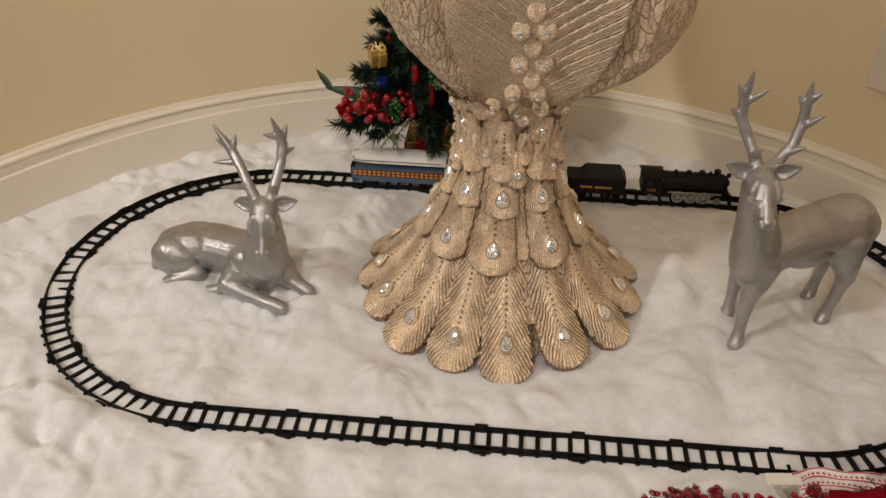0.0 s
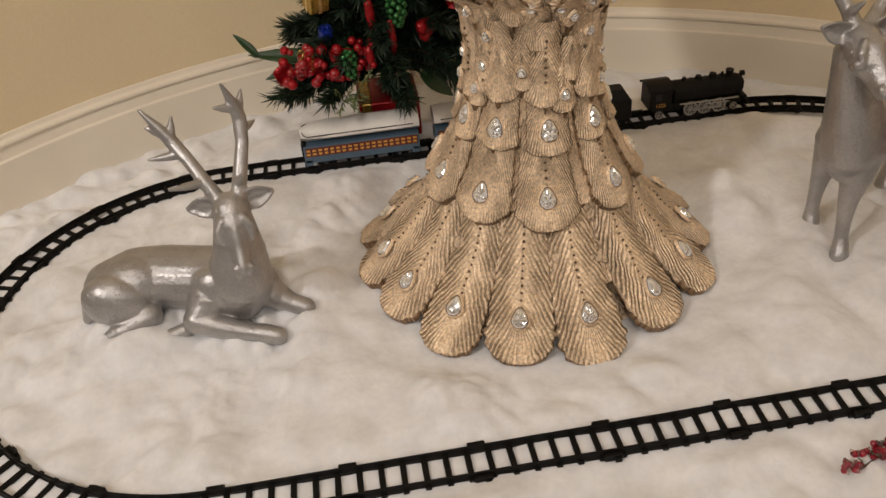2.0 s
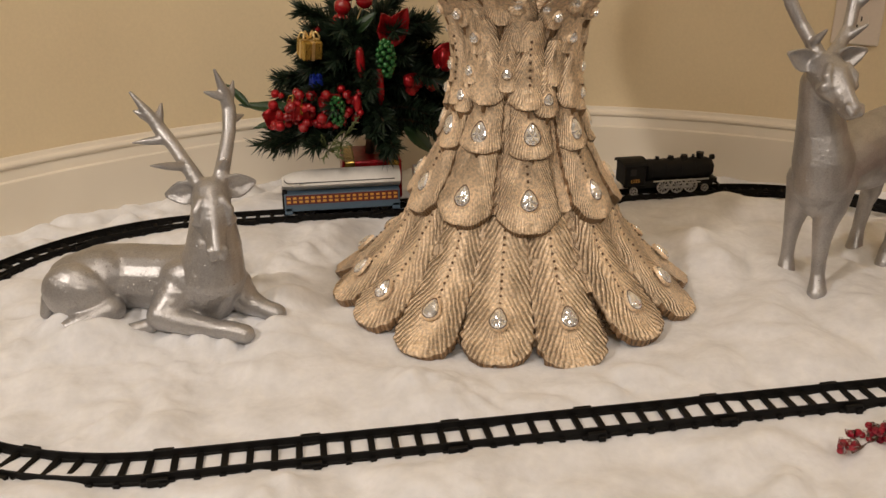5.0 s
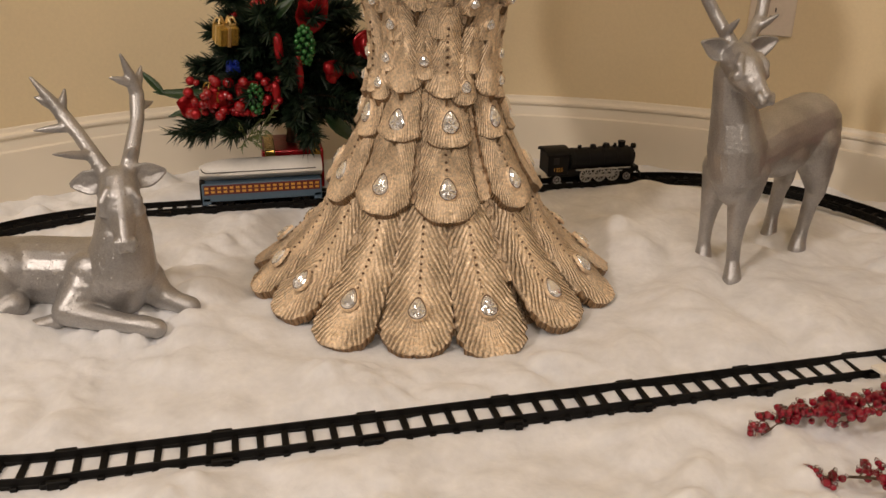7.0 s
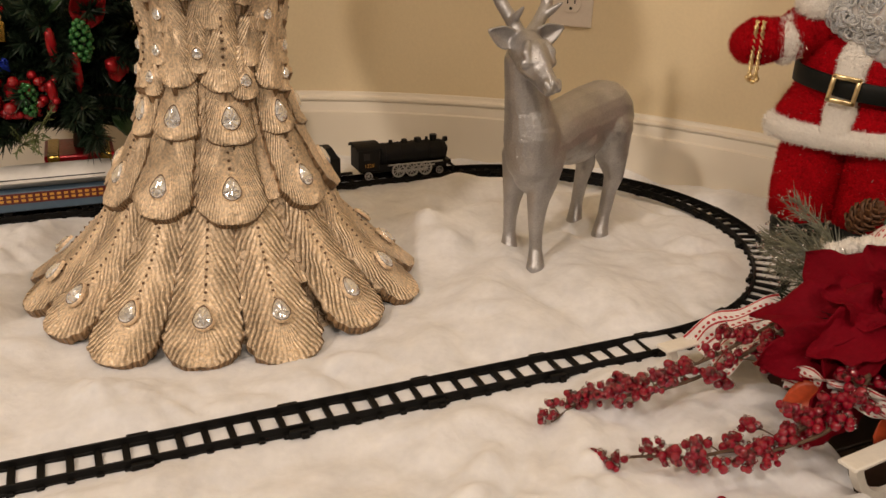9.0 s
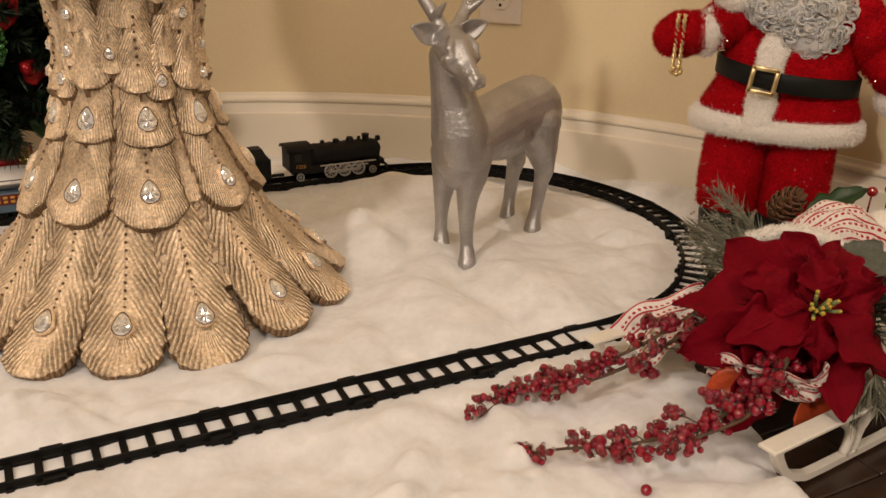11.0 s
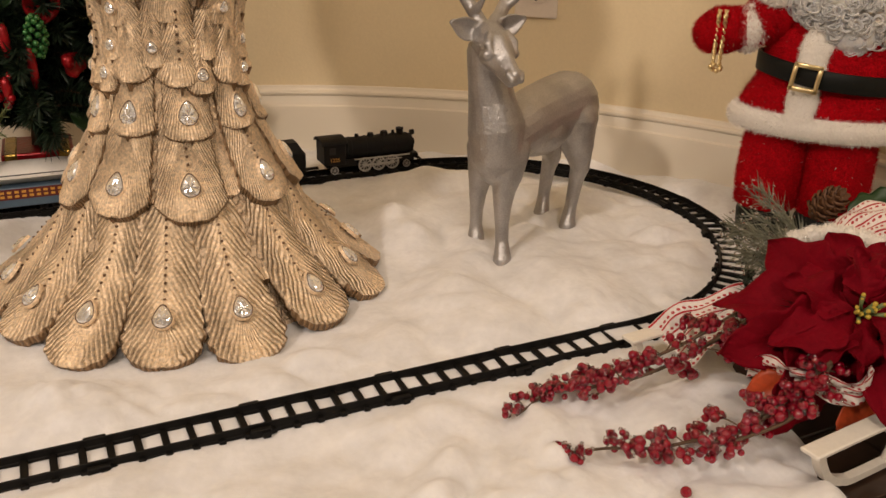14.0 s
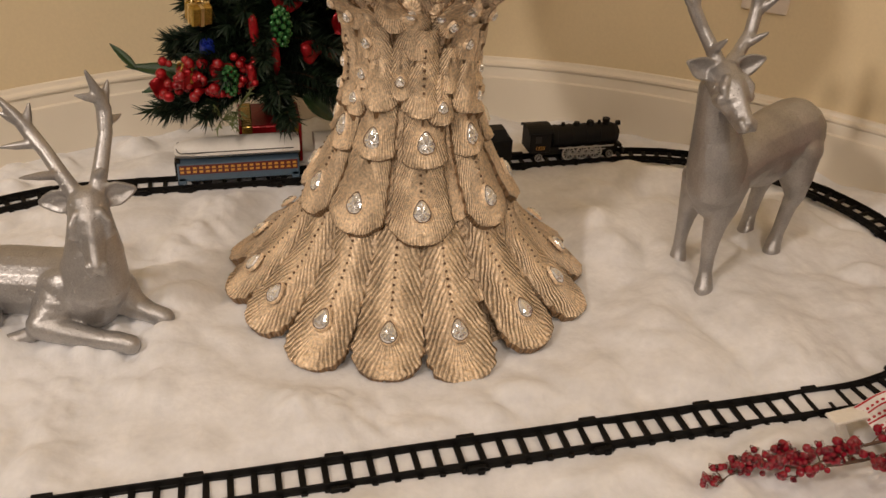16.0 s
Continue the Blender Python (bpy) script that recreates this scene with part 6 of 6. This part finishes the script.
def build_ribbon(pts, across, width, label, puff=0.0):
    """A ribbon along points, across: the direction over its width at each point."""
    line = curve_pts(pts, 10)
    wide = curve_pts(across, 10)
    sh = Shell()
    rows, uvs, back, d = [], [], [], 0.0
    n = 10
    for i, (p, a) in enumerate(zip(line, wide)):
        a = a.normalized()
        t = (line[min(i + 1, len(line) - 1)] - line[max(i - 1, 0)]).normalized()
        nrm = t.cross(a).normalized()
        if i:
            d += (p - line[i - 1]).length
        row, rowb, uvr = [], [], []
        for k in range(n + 1):
            u = k / n - 0.5
            q = p + a * u * width + nrm * (puff * (1 - 4 * u * u) + 0.0028 * math.sin(u * 15 + d * 130) + 0.006 * noise.noise((d * 38, u * 3, width * 90)))
            row.append(tuple(q))
            rowb.append(tuple(q - nrm * 0.0006))
            uvr.append((d / 0.0060, u + 0.5))
        rows.append(row)
        back.append(rowb)
        uvs.append(uvr)
    sh.sheet(rows, uvs, 0)
    sh.sheet([r[::-1] for r in back], [r[::-1] for r in uvs], 0)
    ob = new("ribbon", sh.mesh("ribbon", [M_RIBBON]))
    return tagged(ob, label, "ribbon", "ribbons on the sleigh")


build_ribbon([(0.328, 0.733, 0.072), (0.348, 0.728, 0.092), (0.380, 0.717, 0.106), (0.415, 0.705, 0.120)], [(0.25, -0.9, -0.3)] * 4, 0.060, "white ribbon tail with red stripes and dots beside the track", 0.006)
build_ribbon([(0.338, 0.640, 0.095), (0.348, 0.612, 0.106), (0.366, 0.586, 0.104), (0.394, 0.566, 0.100), (0.410, 0.572, 0.112)], [(0.35, 0.2, -0.6)] * 5, 0.034, "white ribbon loop with red stripes below the flower", 0.003)
build_ribbon([(0.525, 0.738, 0.100), (0.562, 0.752, 0.142), (0.607, 0.752, 0.162), (0.642, 0.730, 0.152), (0.652, 0.707, 0.118), (0.622, 0.710, 0.095), (0.562, 0.725, 0.098)], [(0.30, 0.72, 0.40)] * 7, 0.062, "puffed white ribbon bow with red stripes and dots", 0.010)


def build_spray(pts, n, seed, label):
    rng = random.Random(seed)
    sp = tagged(empty("berry_spray", Matrix.Translation(pts[-1])), label, "berry spray", "berry sprays")
    o = Vector(pts[-1])
    line = [p - o for p in curve_pts(pts, 8)]
    bm = bmesh.new()
    add_tube(bm, line, [0.0011 + 0.0012 * k / len(line) for k in range(len(line))], 6)
    part("stem", bm, M_BARK, sp)
    frost = bmesh.new()
    mesh_of = {}
    for k in range(n):
        t = 0.97 * (k + rng.uniform(0.1, 0.9)) / n * (len(line) - 1.01)
        i = int(t)
        p = line[i].lerp(line[i + 1], t - i)
        f = t / len(line)
        reach = rng.uniform(0.004, 0.010) + 0.024 * min(1, f * 1.5) * rng.random()
        a = rng.uniform(0, 2 * PI)
        hub = p + Vector((reach * math.cos(a), reach * math.sin(a), rng.uniform(-0.3, 0.9) * reach))
        bm = bmesh.new()
        add_tube(bm, [p, p.lerp(hub, 0.6) + Vector((0, 0, 0.002)), hub], 0.0007, 5)
        part("twig", bm, M_BARK, sp)
        for q in range(rng.randint(4, 8)):
            r = rng.choice((0.0036, 0.0041, 0.0045)) * (0.82 if f < 0.2 else 1)
            at = hub + Vector((rng.uniform(-1, 1), rng.uniform(-1, 1), rng.uniform(-0.7, 1))).normalized() * rng.uniform(0.0055, 0.0078)
            key = round(r, 5)
            if key not in mesh_of:
                bm = bmesh.new()
                add_ball(bm, r, Matrix.Identity(4), 12, 8)
                b = smooth(part("berry", bm, M_BERRY, sp))
                mesh_of[key] = b.data
            else:
                b = new("berry", mesh_of[key])
                b.parent = sp
            if (at + o).z < 0.046:
                at.z = 0.046 - o.z
            b.location = at
            if rng.random() < 0.8:
                for _ in range(rng.randint(2, 5)):
                    add_ball(frost, rng.uniform(0.0010, 0.0023), Matrix.Translation(at + Vector((rng.uniform(-1, 1), rng.uniform(-1, 0.4), rng.uniform(0, 1))).normalized() * (r + 0.0004)), 6, 4)
    ob = part("frost_bead", frost, M_FROST, sp, "clear plastic frost beads")
    tagged(ob, kind="stuff")


M_FROST = material("clear frost", (0.95, 0.93, 0.92), 0.08, stain=0.05)
M_FROST.node_tree.nodes["Principled BSDF"].inputs["Transmission Weight"].default_value = 1.0
build_spray([(0.160, 0.716, 0.046), (0.206, 0.732, 0.052), (0.240, 0.720, 0.056), (0.286, 0.708, 0.066), (0.331, 0.698, 0.086), (0.380, 0.692, 0.112), (0.405, 0.684, 0.130)], 34, 11, "red frosted berry spray reaching over the cotton snow")
build_spray([(0.165, 0.653, 0.046), (0.205, 0.641, 0.050), (0.245, 0.623, 0.053), (0.275, 0.616, 0.057), (0.303, 0.600, 0.067), (0.333, 0.596, 0.082), (0.367, 0.598, 0.102), (0.390, 0.593, 0.125)], 32, 12, "red frosted berry spray drooping from the sleigh")
build_spray([(0.235, 0.706, 0.056), (0.285, 0.716, 0.072), (0.335, 0.708, 0.094), (0.380, 0.698, 0.122), (0.402, 0.690, 0.136)], 17, 21, "short red frosted berry spray lying over a ribbon")
build_spray([(0.262, 0.604, 0.056), (0.300, 0.592, 0.068), (0.340, 0.580, 0.086), (0.372, 0.588, 0.104), (0.390, 0.593, 0.122)], 14, 22, "short red frosted berry spray below the flower")


def build_silver_pine():
    rng = random.Random(9)
    sp = tagged(empty("silver_pine_pick", Matrix.Translation((0.562, 0.772, 0.100))), "silver green frosted pine pick on the sleigh", "pine pick")
    for k in range(16):
        a = radians(rng.uniform(75, 230))
        e = Vector((0.085 * math.cos(a), 0.095 * math.sin(a) + 0.015, rng.uniform(-0.01, 0.065)))
        bm = bmesh.new()
        stem = curve_pts([(0, 0, 0), e * 0.5 + Vector((0, 0, 0.01)), e], 4)
        add_tube(bm, stem, 0.0012, 5)
        needles(bm, stem, 110, 0.027, 0.6, 0.0006, rng)
        part("twig", bm, M_SILVERPINE, sp)
        bm = bmesh.new()
        for _ in range(24):
            q = e * rng.uniform(0.5, 1.1) + Vector((rng.uniform(-1, 1), rng.uniform(-1, 1), rng.uniform(-1, 1))) * 0.014
            add_ball(bm, 0.0016, Matrix.Translation(q), 6, 4)
        tagged(part("frost_bead", bm, M_FROST, sp), kind="stuff")
    sp2 = tagged(empty("silver_pine_pick", Matrix.Translation((0.440, 0.548, 0.115))), "silver green frosted pine pick hanging over the runner", "pine pick")
    for k in range(7):
        e = Vector((rng.uniform(-0.02, 0.07), rng.uniform(-0.02, 0.01), rng.uniform(-0.065, -0.02)))
        bm = bmesh.new()
        stem = [Vector((0, 0, 0)), e * 0.5, e]
        add_tube(bm, stem, 0.001, 5)
        needles(bm, stem, 40, 0.026, 0.4, 0.0006, rng)
        part("twig", bm, M_SILVERPINE, sp2)


M_SILVERPINE = material("silver pine", (0.20, 0.20, 0.14), 0.5, stain=0.35, stain_scale=60, grain=0.3)
build_silver_pine()


def build_cone():
    co = tagged(empty("pine_cone", pose(0.588, 0.806, 0.165, 38, 12, 0)), "brown pine cone among the greenery", "pine cone")
    bm = bmesh.new()
    add_tube(bm, [(0, 0, -0.022), (0, 0, 0), (0, 0, 0.018)], [0.008, 0.009, 0.003], 10)
    part("core", bm, M_CONE, co)
    bm = bmesh.new()
    leaf_sheet(bm, (0.003, 0, 0), (0.0205, 0, 0.006), 0.0092, (0, 0, 1), 0.004, 4, 5, thick=0.0022)
    scale = part("scale", bm, M_CONE, co)
    for k in range(40):
        f = k / 40
        ob = scale if k == 0 else new("scale", scale.data)
        ob.parent = co
        s = 0.45 + 0.60 * math.sin(PI * (0.25 + 0.70 * f))
        ob.matrix_local = Matrix.Translation((0, 0, -0.020 + 0.038 * f)) @ Matrix.Rotation(k * 2.4, 4, "Z") @ Matrix.Rotation(-0.5 * f, 4, "Y") @ Matrix.Diagonal((s, s, s, 1))


M_CONE = material("pine cone brown", (0.13, 0.055, 0.022), 0.6, stain=0.3, stain_scale=60, grain=0.3)
build_cone()


def build_sprigs():
    rng = random.Random(17)
    # frosted twig across the flower's back
    tw = tagged(empty("frosted_twig", Matrix.Translation((0.498, 0.752, 0.156))), "twig thick with white fuzzy frost", "frosted twig")
    line = curve_pts([(-0.010, 0.008, -0.004), (0.020, -0.012, 0.010), (0.035, -0.045, 0.014), (0.045, -0.072, 0.006), (0.048, -0.085, -0.015)], 8)
    bm = bmesh.new()
    add_tube(bm, line, [0.0055 + 0.003 * math.sin(k * 0.9) ** 2 for k in range(len(line))], 10)
    bm.normal_update()
    fuzz(bm, list(bm.faces), 900000, 0.0042, rng, 0)
    part("stem", bm, M_WHITEFUR, tw)
    # silvery holly leaf
    for base, tip, w, lab, mat in (((0.535, 0.690, 0.165), (0.500, 0.585, 0.178), 0.030, "grey green frosted holly leaf with gold edge", M_HOLLY), ((0.700, 0.870, 0.120), (0.775, 0.845, 0.150), 0.018, "dark green glossy holly leaf", M_LEAF)):
        bm = bmesh.new()
        leaf_sheet(bm, base, tip, w, (-0.4, -0.4, 0.8), 0.004, 8, 18, 0.003, 0.16, 1.0)
        tagged(part("holly_leaf", bm, mat), lab, "holly leaf", "holly leaves")
    for at in ((0.763, 0.830, 0.153), (0.785, 0.822, 0.156), (0.560, 0.640, 0.155), (0.575, 0.632, 0.150), (0.568, 0.622, 0.158)):
        bm = bmesh.new()
        add_ball(bm, 0.0065, Matrix.Translation(at), 14, 9)
        add_tube(bm, [at, Vector(at) + Vector((0.004, 0.004, -0.03))], 0.0012, 5)
        tagged(smooth(part("holly_berry", bm, M_REDGLOSS)), "glossy red holly berry on a stalk", "berry", "holly berries")
    bm = bmesh.new()
    add_ball(bm, 0.030, Matrix.Translation((0.690, 0.745, 0.135)), 22, 14)
    bm.normal_update()
    fuzz(bm, list(bm.faces), 200000, 0.004, rng, 0)
    tagged(part("snowball", bm, M_WHITEFUR), "white fuzzy snowball ornament on the sleigh", "ornament")
    # dark pine under the flower
    un = tagged(empty("pine_bunch", Matrix.Translation((0.50, 0.66, 0.105))), "dark green pine bunch filling the sleigh", "pine bunch")
    for k in range(34):
        a = rng.uniform(0, 2 * PI)
        e = Vector((0.13 * math.cos(a) * rng.uniform(0.5, 1.1), 0.10 * math.sin(a) * rng.uniform(0.5, 1.1), rng.uniform(0.0, 0.05)))
        bm = bmesh.new()
        stem = curve_pts([(0, 0, 0), e * 0.5 + Vector((0, 0, 0.015)), e], 4)
        add_tube(bm, stem, 0.0015, 5, 1)
        needles(bm, stem, 70, 0.030, 0.7, 0.0008, rng)
        part("branch", bm, [M_NEEDLE, M_BARK], un)


M_HOLLY = material("frosted holly green", (0.11, 0.13, 0.11), 0.5, stain=0.3, stain_scale=50, grain=0.3, grain_scale=300)
build_sprigs()

# the sleigh with its load, and the sprays before it
LOAD = Matrix.Translation((0.5283, 0.658, 0.101)) @ Matrix.Rotation(radians(-2.1), 4, "Z") @ Matrix.Translation((-0.525, -0.675, -0.105))
SPRAYS = Matrix.Translation((0.2628, 0.6506, 0.0832)) @ Matrix.Rotation(radians(-3.2), 4, "Z") @ Matrix.Translation((-0.275, -0.665, -0.085))
for ob in [o for o in scene.objects if o not in EARLIER and o.parent is None and o.name != "sleigh"]:
    ob.matrix_world = (SPRAYS if ob.name.startswith("berry_spray") else LOAD) @ ob.matrix_world

# a berry that fell from its spray
bm = bmesh.new()
add_ball(bm, 0.0048, Matrix.Identity(4), 14, 9)
fallen = tagged(smooth(part("berry", bm, M_BERRY)), "single red berry lying on the cotton snow", "berry")
fallen.location = (0.2250, 0.5640, snow_z(0.2250, 0.5640) + 0.0040)
